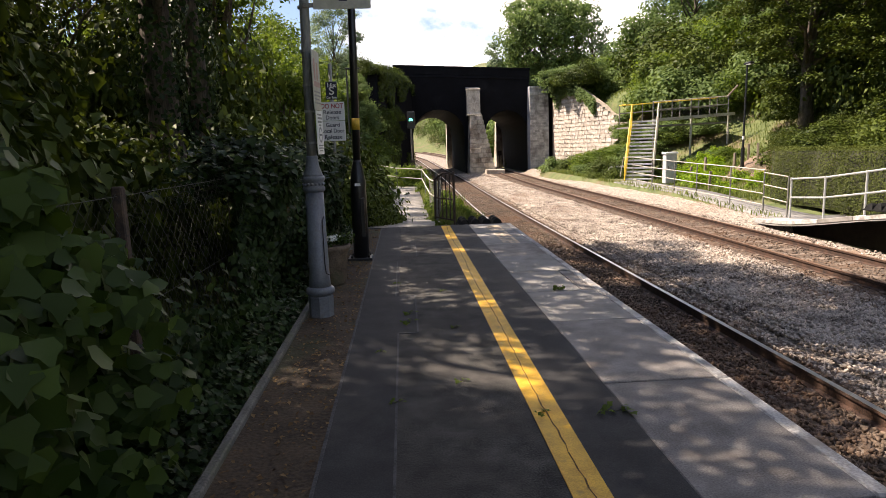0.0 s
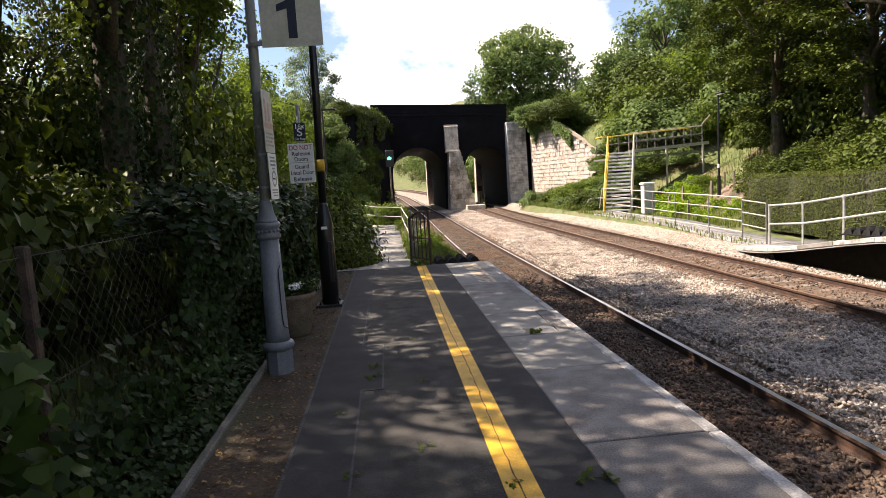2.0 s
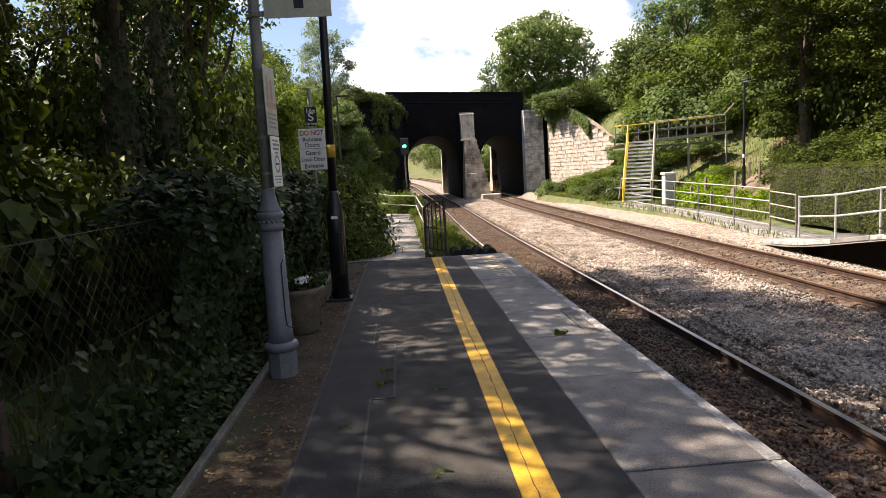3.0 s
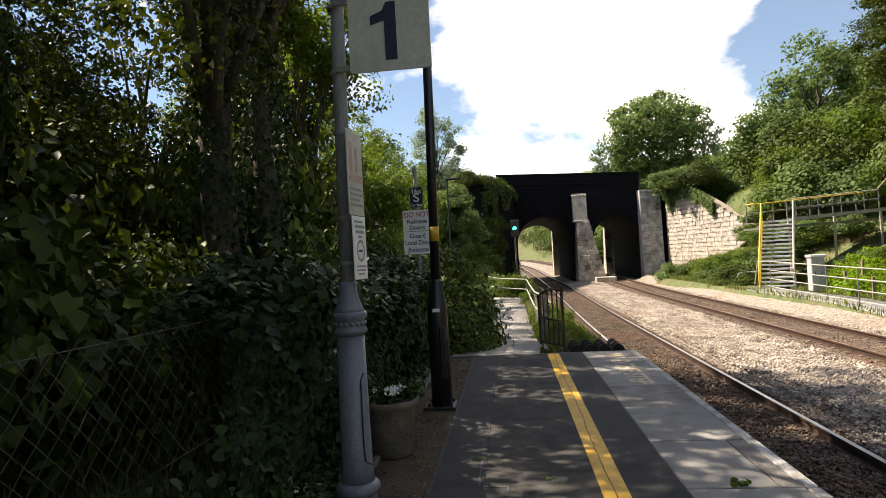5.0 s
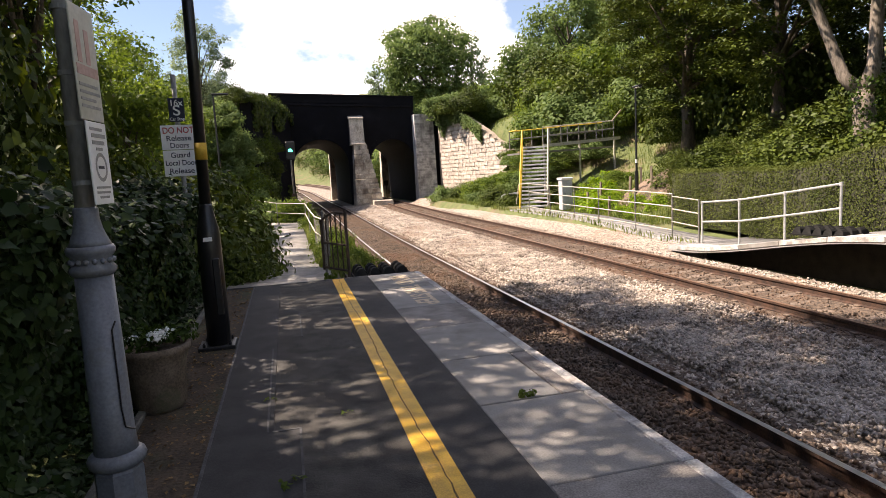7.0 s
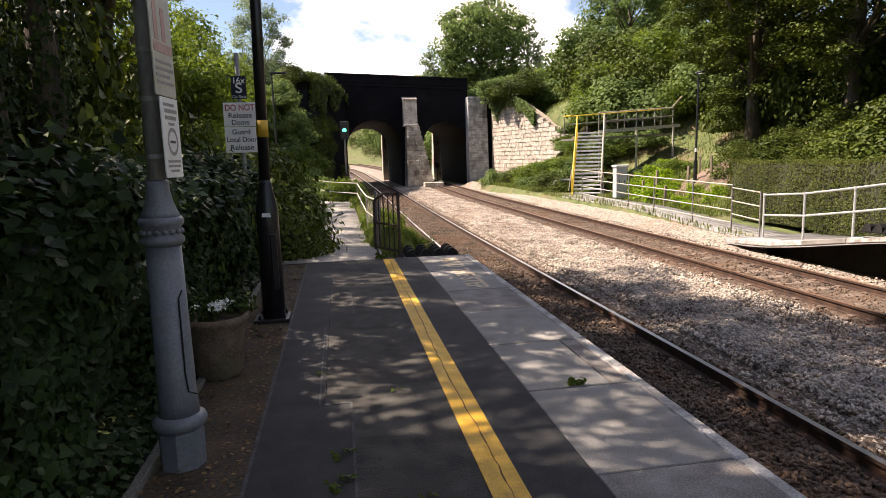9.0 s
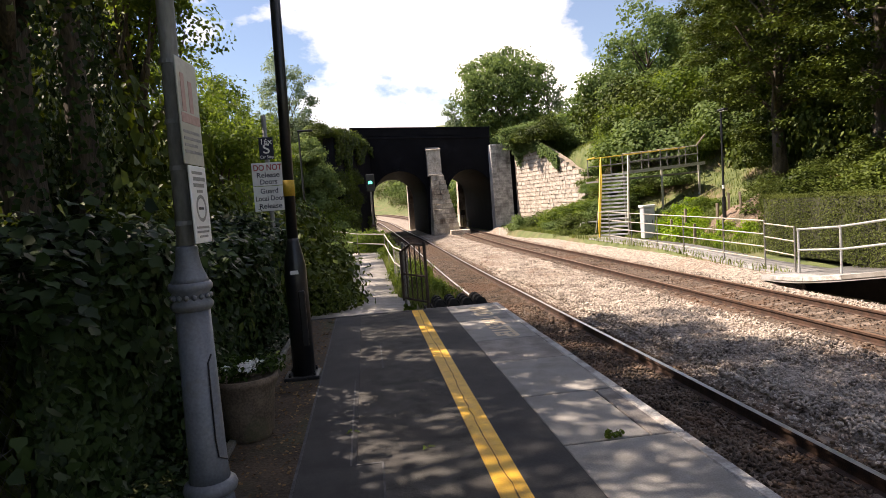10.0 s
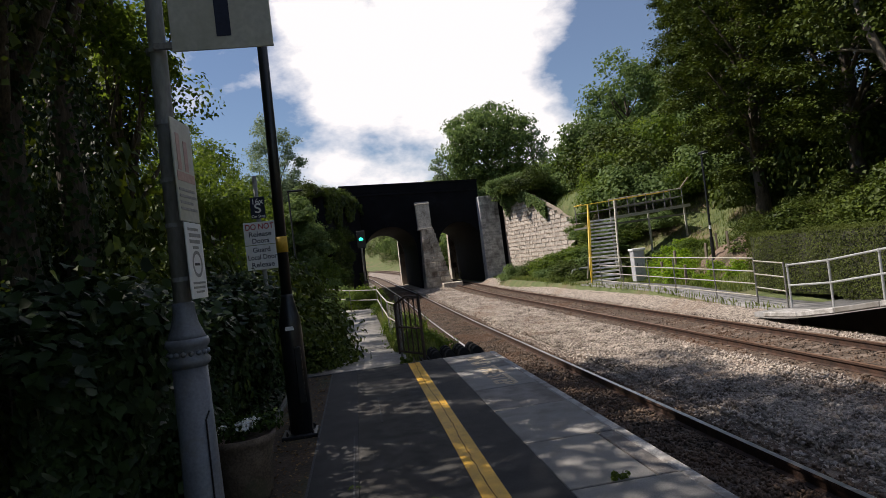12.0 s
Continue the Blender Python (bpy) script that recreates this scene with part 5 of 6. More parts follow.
# ---- ivy on the fence, bush, ground cover on the left ----
def make_ivy_wall():
    rng = np.random.default_rng(41)
    t = thing("ivy", "dense dark ivy growing over the fence", "ivy", (0, 0, 0))
    n = 26000
    y = rng.uniform(4.7, 12.3, n)
    ht = 1.46 + 0.13 * np.sin(y * 1.3) + 0.1 * np.sin(y * 3.7)
    u = rng.uniform(0, 1, n)
    z = ht * u ** 0.85
    depth = 0.20 + 0.10 * np.sin(y * 1.9 + z * 2) + 0.08 * np.sin(y * 4.1 - z * 3.1)
    x = -2.38 + depth * rng.uniform(0.4, 1.1, n) + 0.12 * smooth(9, 12, 11) * (y > 9)
    nr = np.stack([np.full(n, 1.0), np.full(n, -0.25), 0.35 + 0 * y], 1)
    p = np.stack([x, y, z], 1)
    m = 9000
    yt = rng.uniform(4.7, 12.3, m)
    htt = 1.46 + 0.13 * np.sin(yt * 1.3) + 0.1 * np.sin(yt * 3.7)
    pt = np.stack([-2.5 + rng.normal(0, 0.22, m), yt, htt + rng.normal(0, 0.09, m)], 1)
    p, nr = np.concatenate([p, pt]), np.concatenate([nr, np.tile((0.3, -0.2, 1.0), (m, 1))])
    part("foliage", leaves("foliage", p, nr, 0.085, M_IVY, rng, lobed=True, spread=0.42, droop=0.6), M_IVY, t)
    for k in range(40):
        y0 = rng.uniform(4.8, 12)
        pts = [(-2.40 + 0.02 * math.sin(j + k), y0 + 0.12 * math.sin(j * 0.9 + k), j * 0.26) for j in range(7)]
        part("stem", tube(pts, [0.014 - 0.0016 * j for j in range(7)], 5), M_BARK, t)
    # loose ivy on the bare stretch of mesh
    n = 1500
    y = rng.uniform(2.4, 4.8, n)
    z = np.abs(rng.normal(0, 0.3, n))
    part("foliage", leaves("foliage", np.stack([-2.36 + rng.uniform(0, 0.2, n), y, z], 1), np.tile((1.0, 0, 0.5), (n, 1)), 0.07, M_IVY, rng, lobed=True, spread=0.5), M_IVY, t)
    return t


make_ivy_wall()
rng = np.random.default_rng(51)


def make_near_bush():
    rng = np.random.default_rng(52)
    t = thing("bush", "large leafy green bush leaning over the platform edge", "shrub", (-2.52, 1.0, 0))
    blobs = []
    for _ in range(110):
        d = rng.normal(0, 1, 3)
        d /= np.linalg.norm(d)
        blobs.append((np.array((0.0, 0.0, 0.92)) + d * rng.uniform(0.45, 1.0) * np.array((0.74, 1.0, 0.92)), rng.uniform(0.18, 0.30)))
    bm = bmesh.new()
    for b, r in blobs[:26]:
        e = Vector(b)
        add_tube(bm, [(e.x * 0.1, e.y * 0.2, -0.1), e * 0.5 + Vector((0, 0, 0.15)), e], [0.018, 0.011, 0.004], 5)
    part("stems", bm, M_BARK, t)
    p, n = clump_points(rng, blobs, 95, shell=0.45)
    p[:, 2] = np.maximum(p[:, 2], 0.03)
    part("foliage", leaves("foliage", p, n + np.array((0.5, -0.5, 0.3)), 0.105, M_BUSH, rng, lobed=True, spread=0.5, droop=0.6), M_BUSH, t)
    return t


make_near_bush()
n = 9000
gx_, gy_ = -1.88 - np.abs(rng.normal(0, 0.28, n)), rng.uniform(-1, 12, n)
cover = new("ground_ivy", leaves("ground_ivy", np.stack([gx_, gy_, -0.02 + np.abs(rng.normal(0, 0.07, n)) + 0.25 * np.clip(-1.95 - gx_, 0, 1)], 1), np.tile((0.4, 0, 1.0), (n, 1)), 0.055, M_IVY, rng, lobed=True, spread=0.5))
tagged(cover, "low creeping ivy and weeds along the kerb", "ground cover", kind="stuff")
n = 1500
lit = new("leaf_litter", leaves("leaf_litter", np.stack([rng.uniform(-1.79, -1.27, n), rng.uniform(0, 11.8, n), rng.uniform(0.0, 0.012, n)], 1), np.tile((0, 0, 1.0), (n, 1)), 0.035, M_LITTER, rng, spread=0.25, droop=0))
tagged(lit, "dry brown leaf litter on the soil strip", "leaf litter", kind="stuff")


def blades(name, xy, height, material, rng, width=0.012):
    """Grass: thin bent blades in tufts."""
    n = len(xy)
    a = rng.uniform(0, 2 * math.pi, n)
    d = np.stack([np.cos(a), np.sin(a), np.zeros(n)], 1)
    s = np.stack([-np.sin(a), np.cos(a), np.zeros(n)], 1) * width
    h = (height * rng.uniform(0.5, 1.3, n))[:, None]
    base = np.array([(x, y, land(x, y) - 0.02) for x, y in xy])
    up = np.array((0, 0, 1.0))
    mid = base + up * h * 0.6 + d * h * 0.12
    tip = base + up * h + d * h * 0.45
    v = np.stack([base - s, base + s, mid + s * 0.7, mid - s * 0.7, tip], 1).reshape(-1, 3)
    i = (np.arange(n) * 5)[:, None]
    f = np.concatenate([i + np.array((0, 1, 2)), i + np.array((0, 2, 3)), i + np.array((3, 2, 4))])
    return arrays_mesh(name, v, f, material)


def scatter(rng, n, x0, x1, y0, y1):
    return np.stack([rng.uniform(x0, x1, n), rng.uniform(y0, y1, n)], 1)


xy = np.concatenate([scatter(rng, 14000, -9, -2.6, -2, 16), scatter(rng, 5000, -2.6, -1.85, 12.5, 30), scatter(rng, 3500, 0.1, 0.75, 12.8, 34)])
grass_l = new("grass", blades("grass", xy, 0.32, M_GRASS, rng, 0.011))
tagged(grass_l, "long sunlit grass behind the fence and by the path", "grass", kind="stuff")
xy = np.concatenate([scatter(rng, 9000, 12.5, 17, 21.8, 32), scatter(rng, 9000, 11.2, 14.5, 38, 55), scatter(rng, 700, 10.9, 11.2, 17.5, 36), scatter(rng, 16000, 13, 26, 30, 58)])
grass_r = new("grass", blades("grass", xy, 0.26, M_GRASS, rng, 0.014))
tagged(grass_r, "tufted grass and weeds on the far bank", "grass", kind="stuff")

# bare clay heap under the dark trees
heap_x, heap_y = np.linspace(14.2, 19.5, 40), np.linspace(22.5, 30.0, 40)
hv = np.array([(x, y, land(x, y) - 0.12 + 0.6 * math.exp(-((x - 16.3) / 1.4) ** 2 - ((y - 26.8) / 1.9) ** 2) + 0.22 * math.exp(-((x - 16.8) / 2.4) ** 2 - ((y - 26.5) / 2.6) ** 2)
                + 0.16 * noise.noise(Vector((x * 1.7, y * 1.7, 8))) + 0.09 * noise.noise(Vector((x * 4.1, y * 4.1, 2)))) for y in heap_y for x in heap_x])
hi_ = np.arange(40 * 40).reshape(40, 40)
heap = new("earth_heap", arrays_mesh("earth_heap", hv, np.stack([hi_[:-1, :-1], hi_[:-1, 1:], hi_[1:, 1:], hi_[1:, :-1]], -1).reshape(-1, 4), M_BARE))
heap.data.shade_smooth()
tagged(heap, "heap of bare brown clay on the bank", "earth", kind="structure")


# ---- trees on the left: tall, ivy-clad, they shade the platform ----
# The wide crowns at y 0.2 and -5.2 hang out of view to block sky light.
LEFT_TREES = [(-4.6, 9.4, 19.0, 3.0, 0.30, 4200, 0.22), (-5.9, 16.8, 15.5, 2.5, 0.24, 3600, 0.3), (-5.7, 6.4, 19.0, 3.2, 0.28, 4200, 0.2), (-4.5, 10.9, 16.0, 1.7, 0.24, 3000, 0.45), (-5.3, 12.9, 18.5, 2.2, 0.28, 3600, 0.3),
              (-5.0, 3.0, 17.5, 3.0, 0.26, 4200, 0.2), (-4.7, -1.6, 15.0, 3.3, 0.22, 800, 0.2), (-7.4, 19.4, 12.0, 2.4, 0.20, 1200, 0.2), (-10.0, 6.5, 11.0, 3.0, 0.24, 2400, 0.1),
              (-8.6, 3.2, 12.0, 3.4, 0.24, 2600, 0.1), (-8.4, -1.0, 12.0, 3.6, 0.22, 0, 0.1), (-4.4, 0.2, 16.0, 4.3, 0.26, 1200, 0.5), (-4.3, -5.2, 16.0, 5.2, 0.26, 0, 0.40), (-11.0, 18.0, 12.0, 3.0, 0.2, 0, 0.1)]
# Most of these trees take the shade-darkened leaf colour; two keep the lit one.
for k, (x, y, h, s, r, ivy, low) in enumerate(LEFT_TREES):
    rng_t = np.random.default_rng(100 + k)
    wood_tree = make_tree("tree", "tall ivy-clad woodland tree behind the fence" if ivy else "tall leafy woodland tree behind the fence", (x, y, land(x, y)), h, s, rng_t, M_WOOD_L if k in (1, 7) else M_WOOD_SHADED, M_BARK,
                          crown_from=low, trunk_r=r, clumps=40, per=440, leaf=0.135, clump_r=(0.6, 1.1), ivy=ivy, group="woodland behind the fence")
# Copies below y -4 stand unseen behind the camera, added to deepen the shade.
for x, y, s, a in ((-13, -6, 1.0, 10), (-13.5, 1, 1.1, 80), (-15, 5.5, 1.05, 140), (-15, 19, 1.0, 200), (-13.8, 11.5, 1.0, 170), (-13, 15.5, 0.9, 20), (-14.5, 20, 0.9, 260), (-7, -12, 1.1, 30), (-5, -18, 1.1, 90), (-11, -14, 1.1, 150), (-3.6, -11, 1.1, 310), (-4.6, -8, 1.2, 200), (-6.5, -4.5, 1.2, 60), (-9.4, 10.5, 0.8, 120), (-11.2, 13.0, 1.0, 45), (-12.0, 9.0, 1.0, 200), (-16, 12.5, 1.25, 300), (-11.5, 22, 1.1, 15)):
    copy_thing(wood_tree, pose(x, y, land(x, y) - 0.2, 0, 0, a) @ Matrix.Diagonal((s, s, s, 1)))

BACK_TREES = [(-5.6, 22.5, 7.5, 2.2), (-7.6, 27.0, 8.0, 2.5), (-5.2, 29.5, 5.2, 1.8), (-9.0, 33.5, 8.5, 2.6), (-7.0, 38.5, 6.4, 2.2), (-4.6, 20.0, 5.5, 1.7), (-11.5, 24.0, 10, 3.0), (-9.5, 46.0, 8.5, 2.6), (-6.2, 45.5, 5.5, 2.0), (-12.5, 40.0, 8.0, 2.6)]
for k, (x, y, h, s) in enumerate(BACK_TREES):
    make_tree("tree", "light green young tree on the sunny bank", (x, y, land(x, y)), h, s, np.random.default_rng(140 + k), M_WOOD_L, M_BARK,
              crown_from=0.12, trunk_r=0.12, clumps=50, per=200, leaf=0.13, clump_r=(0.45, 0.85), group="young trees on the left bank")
make_tree("tree", "airy silver-leaved tree against the sky", (-6.6, 56.0, land(-6.6, 56)), 9.6, 2.4, np.random.default_rng(160), M_SILVER, M_BARK,
          crown_from=0.1, trunk_r=0.14, clumps=80, per=110, leaf=0.18, clump_r=(0.4, 0.9))
make_tree("tree", "airy silver-leaved tree against the sky", (-10.5, 52.0, land(-10.5, 52)), 7.0, 2.6, np.random.default_rng(161), M_SILVER, M_BARK,
          crown_from=0.1, trunk_r=0.14, clumps=50, per=70, leaf=0.22, clump_r=(0.4, 0.9))

# ---- trees on the right ----
make_tree("tree", "rounded leafy tree behind the bridge", (19.0, 85.0, 7.0), 16.0, 6.0, np.random.default_rng(170), M_FARLEAF, M_BARK, crown_from=0.12, trunk_r=0.4, clumps=160, per=150, leaf=0.42, clump_r=(1.0, 2.0))
make_tree("tree", "thin feathery tree behind the bridge", (26.0, 86.0, 9.0), 11.5, 2.4, np.random.default_rng(171), M_SILVER, M_BARK, crown_from=0.2, trunk_r=0.2, clumps=36, per=50, leaf=0.4, clump_r=(0.6, 1.2))
make_tree("tree", "thin feathery tree behind the bridge", (12.6, 88.0, 8.0), 8.5, 1.5, np.random.default_rng(172), M_SILVER, M_BARK, crown_from=0.1, trunk_r=0.15, clumps=26, per=50, leaf=0.4, clump_r=(0.5, 1.0))
HILL = [(29.8, 64.0, 12.3, 4.3), (35.0, 60.0, 11.0, 5.0), (23.5, 60.0, 5.5, 3.2), (37.0, 74.0, 11, 6)]
for k, (x, y, h, s) in enumerate(HILL):
    make_tree("tree", "leafy green tree on the far hillside", (x, y, land(x, y)), h, s, np.random.default_rng(180 + k), M_FARLEAF, M_BARK,
              crown_from=0.08, trunk_r=0.28, clumps=90, per=110, leaf=0.36, clump_r=(0.9, 1.7), group="trees on the far hillside")
DARK = [(25.2, 39.8, 18.0, 4.6, 0.06), (24.5, 32.0, 20.0, 5.2, 0.06), (20.4, 30.6, 18.0, 4.5, 0.04), (20.6, 24.6, 17.5, 4.6, 0.03), (28.0, 41.0, 17.0, 5.2, 0.06), (20.0, 15.0, 17.0, 4.4, 0.08),
        (20.6, 9.5, 16.0, 4.2, 0.06), (27.0, 22.0, 19.0, 5.2, 0.06), (20.5, 4.0, 16.0, 4.4, 0.2), (23.0, 18.5, 18.0, 4.6, 0.06)]
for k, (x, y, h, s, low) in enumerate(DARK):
    dark_tree = make_tree("tree", "big dense dark green tree shading the far bank", (x, y, land(x, y)), h, s, np.random.default_rng(200 + k), M_WOOD_SHADED, M_BARK,
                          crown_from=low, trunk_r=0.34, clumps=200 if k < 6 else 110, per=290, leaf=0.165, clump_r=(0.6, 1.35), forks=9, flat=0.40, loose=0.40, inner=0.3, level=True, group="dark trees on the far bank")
for x, y, s, a in ((32, 30, 1.1, 40), (33, 18, 1.1, 100), (28, 8, 1.1, 200), (22, -4, 1.0, 300), (20, -14, 1.0, 20), (30, 46, 1.0, 70), (37, 38, 1.1, 160)):
    copy_thing(dark_tree, pose(x, y, land(x, y) - 0.2, 0, 0, a) @ Matrix.Diagonal((s, s, s, 1)))


def make_forked_tree():
    rng = np.random.default_rng(220)
    x, y = 18.2, 18.2
    z = land(x, y)
    t = thing("tree", "pale forked tree trunk with ivy above the hedge", "tree", (x, y, z))
    part("trunk", tube([(0, 0, -0.4), (0.02, 0.05, 1.2), (0.0, 0.1, 2.2), (-0.05, 0.15, 2.8)], [0.46, 0.36, 0.33, 0.30], 12), M_PALEBARK, t, smooth=True)
    part("limb", tube([(-0.05, 0.1, 2.6), (-0.35, 0.6, 3.3), (-0.55, 1.0, 4.6), (-1.0, 1.5, 6.5), (-1.6, 1.9, 9.5)], [0.26, 0.20, 0.17, 0.14, 0.05], 10), M_PALEBARK, t, smooth=True)
    part("limb", tube([(0.0, 0.1, 2.6), (0.25, 0.0, 3.6), (0.2, -0.1, 5.2), (0.3, -0.1, 8.0), (0.4, -0.2, 11)], [0.28, 0.22, 0.20, 0.15, 0.05], 10), M_PALEBARK, t, smooth=True)
    part("limb", tube([(-0.9, 1.4, 6.0), (-1.6, 1.9, 6.3), (-2.2, 2.3, 6.4)], [0.07, 0.045, 0.015], 8), M_PALEBARK, t, smooth=True)
    blobs = crown_blobs(rng, (-0.6, 0.8, 9.5), (3.6, 3.6, 3.4), 70, 0.6, 1.2)
    p, n = clump_points(rng, blobs, 130)
    part("crown", leaves("crown", p, n, 0.2, M_WOOD_SHADED, rng), M_WOOD_SHADED, t)
    k = 1400
    zz, aa = rng.uniform(0, 3.2, k), rng.uniform(0, 6.28, k)
    d = np.stack([np.cos(aa), np.sin(aa), 0 * aa], 1)
    part("ivy", leaves("ivy", d * (0.42 + 0.15 * rng.random((k, 1))) + np.stack([0 * zz, 0 * zz, zz], 1), d, 0.12, M_BUSH, rng, spread=0.4), M_BUSH, t)
    return t


make_forked_tree()

# ---- shrubs on the banks: four kinds, copied over the slopes ----
protos, placed = [], set()
for k, (mat, lab, lf) in enumerate(((M_FARLEAF, "rounded green shrub on the bank", 0.13), (M_WOOD_L, "light green shrub on the bank", 0.105), (M_WOOD_SHADED, "dark green shrub on the bank", 0.10), (M_BUSH, "low leafy weeds on the bank", 0.085))):
    protos.append(make_bush("shrub", lab, (0, 0, 0), (1.5, 1.5, 1.25), np.random.default_rng(300 + k), mat, clumps=34, per=260, leaf=lf, group="shrubs on the banks", clump_r=(0.3, 0.5)))
rng = np.random.default_rng(333)


def plant(kind, x, y, s, flat=1.0, z=None):
    z = land(x, y) - 0.1 if z is None else z
    m = pose(x, y, z, 0, 0, rng.uniform(0, 360)) @ Matrix.Diagonal((s, s, s * flat, 1))
    if kind not in placed:
        protos[kind].matrix_basis = m
        placed.add(kind)
        return protos[kind]
    c = copy_thing(protos[kind], m)
    return c


for _ in range(48):   # right hillside above the wall and behind the walkway
    x, y = rng.uniform(17.0, 31), rng.uniform(36, 62)
    if x < 21.5 and y < 40.5:
        continue
    plant(int(rng.choice([0, 0, 1, 1, 2])), x, y, rng.uniform(1.0, 1.8))
for _ in range(13):   # behind the bridge's right end and over the wall top
    x, y = rng.uniform(13.6, 18), rng.uniform(56, 64)
    plant(int(rng.choice([0, 2, 0])), x, y, rng.uniform(0.8, 1.3), 1.0, 7.0 + rng.uniform(-0.6, 0.5))
for _ in range(34):   # weeds at the foot of the wall
    x, y = rng.uniform(12.2, 15.0), rng.uniform(38, 53)
    plant(int(rng.choice([3, 0, 2])), x, y, rng.uniform(0.45, 0.8), 1.0, -0.9)
for _ in range(20):   # between wall and steps
    x, y = rng.uniform(13.8, 18), rng.uniform(39, 47)
    plant(int(rng.choice([1, 3, 0])), x, y, rng.uniform(0.5, 0.9), 0.8)
for _ in range(40):   # left bank up to the bridge
    y = rng.uniform(20, 61)
    s = rng.uniform(0.6, 1.2)
    x = -1.75 - 1.45 * s - 0.4 * smooth(20, 40, y) - abs(rng.normal(0, 3.2))
    plant(int(rng.choice([0, 1, 1, 2])), x, y, s)
for _ in range(12):   # on the embankment beside the bridge
    plant(int(rng.choice([0, 1, 2, 0])), rng.uniform(-9, -2.4), rng.uniform(58, 70), rng.uniform(0.8, 1.4), 1.0)
for _ in range(13):   # over the left wing wall
    k = rng.uniform(0, 1)
    plant(int(rng.choice([0, 1, 2])), -0.6 - 2.6 * k + rng.uniform(-1.2, 0.1), 61.5 - 11 * k, rng.uniform(0.55, 0.85), 0.9, 7.6)
for j in range(7):   # hanging down the wing wall
    k = 0.62 + 0.38 * ((j * 0.618) % 1.0)
    plant(int(rng.choice([2, 1, 0])), 0.0 - 2.9 * k, 61.6 - 11.2 * k, rng.uniform(0.4, 0.65), 1.5, rng.uniform(-0.9, 5.0))
for j in range(18):   # overgrown slope below the end of the wing wall
    k = (j * 0.618) % 1.0
    plant(int(rng.choice([0, 1, 0])), -3.3 - 2.6 * k + rng.uniform(-0.4, 0.3), 50.0 - rng.uniform(0.4, 5.0), rng.uniform(0.55, 0.95), 1.1, -0.6 + 6.4 * j / 18)
for x, y, s in ((-3.0, 14.0, 0.8), (-3.1, 16.0, 0.9), (-3.2, 18.5, 1.0), (-3.1, 21.0, 0.9), (-3.3, 24.0, 1.0), (-3.0, 27.0, 0.8), (0.75, 15.2, 0.28), (0.7, 17.5, 0.3), (0.72, 20.5, 0.35),
                (0.8, 24, 0.4), (-0.4, 40.5, 0.6), (-1.6, 42.0, 0.7), (-2.8, 43.5, 0.8), (0.6, 34.0, 0.35), (-2.0, 13.4, 0.36), (-1.95, 15.0, 0.36), (-1.9, 16.6, 0.36), (-1.85, 18.4, 0.36), (-1.8, 20.3, 0.36), (-1.9, 22.5, 0.42)):
    plant(1 if x > -0.5 else (2 if y < 20 else 0), x, y, s, 1.25)
for _ in range(30):   # undergrowth deep in the left wood
    x, y = rng.uniform(-12, -6.2), rng.uniform(-3, 20)
    if 7.0 < y < 14.5 and x > -11:
        continue
    plant(int(rng.choice([0, 2, 2])), x, y, rng.uniform(1.0, 1.7), 1.2)
for _ in range(11):
    plant(2, rng.uniform(-13, -9.8), rng.uniform(6, 17), rng.uniform(1.2, 1.8), 1.4)
for x, y, s in ((-3.5, 9.2, 0.5), (-3.6, 10.4, 0.55), (-3.5, 11.6, 0.55), (-3.9, 7.6, 0.5), (-5.4, 4.0, 0.9), (-4.4, 2.6, 0.7), (-6.4, 5.6, 1.0), (-7.2, 3.5, 1.2), (-4.6, 0.8, 0.9), (-6.0, 1.4, 1.2), (-4.6, -1.2, 0.9),
                (-5.2, 11.6, 1.0), (-5.6, 13.4, 1.1), (-4.4, 14.6, 0.8), (-6.4, 14.6, 1.2), (-3.7, 13.0, 0.6), (-7.8, 15.8, 1.3), (-4.7, 8.3, 0.55)):
    plant(2, x, y, s, 1.9)
for _ in range(4):
    plant(2, rng.uniform(-4.6, -4.0), rng.uniform(9.5, 13), rng.uniform(0.5, 0.75), 1.5)
for _ in range(7):   # undergrowth on the shaded bank
    x, y = rng.uniform(18.5, 23), rng.uniform(8, 22)
    x += 2.5 * smooth(20, 25, y)
    plant(2, x, y, rng.uniform(0.8, 1.2), 0.8)
for _ in range(20):   # under the dark trees and over the hedge
    x, y = rng.uniform(14.6, 19), rng.uniform(9, 22)
    plant(2, x, y, rng.uniform(0.35, 0.6), 0.7)
for _ in range(12):   # under the walkway
    plant(int(rng.choice([0, 1, 2])), rng.uniform(13.8, 19), rng.uniform(31.5, 35.2), rng.uniform(0.28, 0.48), 0.8)
for _ in range(16):   # on the slope behind the walkway
    plant(int(rng.choice([0, 1, 2])), rng.uniform(14.5, 21), rng.uniform(38.5, 45), rng.uniform(0.4, 0.75), 0.8)
for _ in range(3):    # the lit shrub in front of the dark shade
    plant(3, 16.3 + rng.uniform(-0.5, 0.8), 21.8 + rng.uniform(-1.2, 0.7), rng.uniform(0.4, 0.6), 1.1, land(16.4, 22) - 0.05)
bright = make_bush("shrub", "bright yellow-green shrub on the bank", (13.3, 28.8, land(13.3, 28.8)), (1.0, 0.9, 1.0), np.random.default_rng(400), M_BRIGHT, clumps=16, per=90, leaf=0.14, group="bright shrubs on the bank")
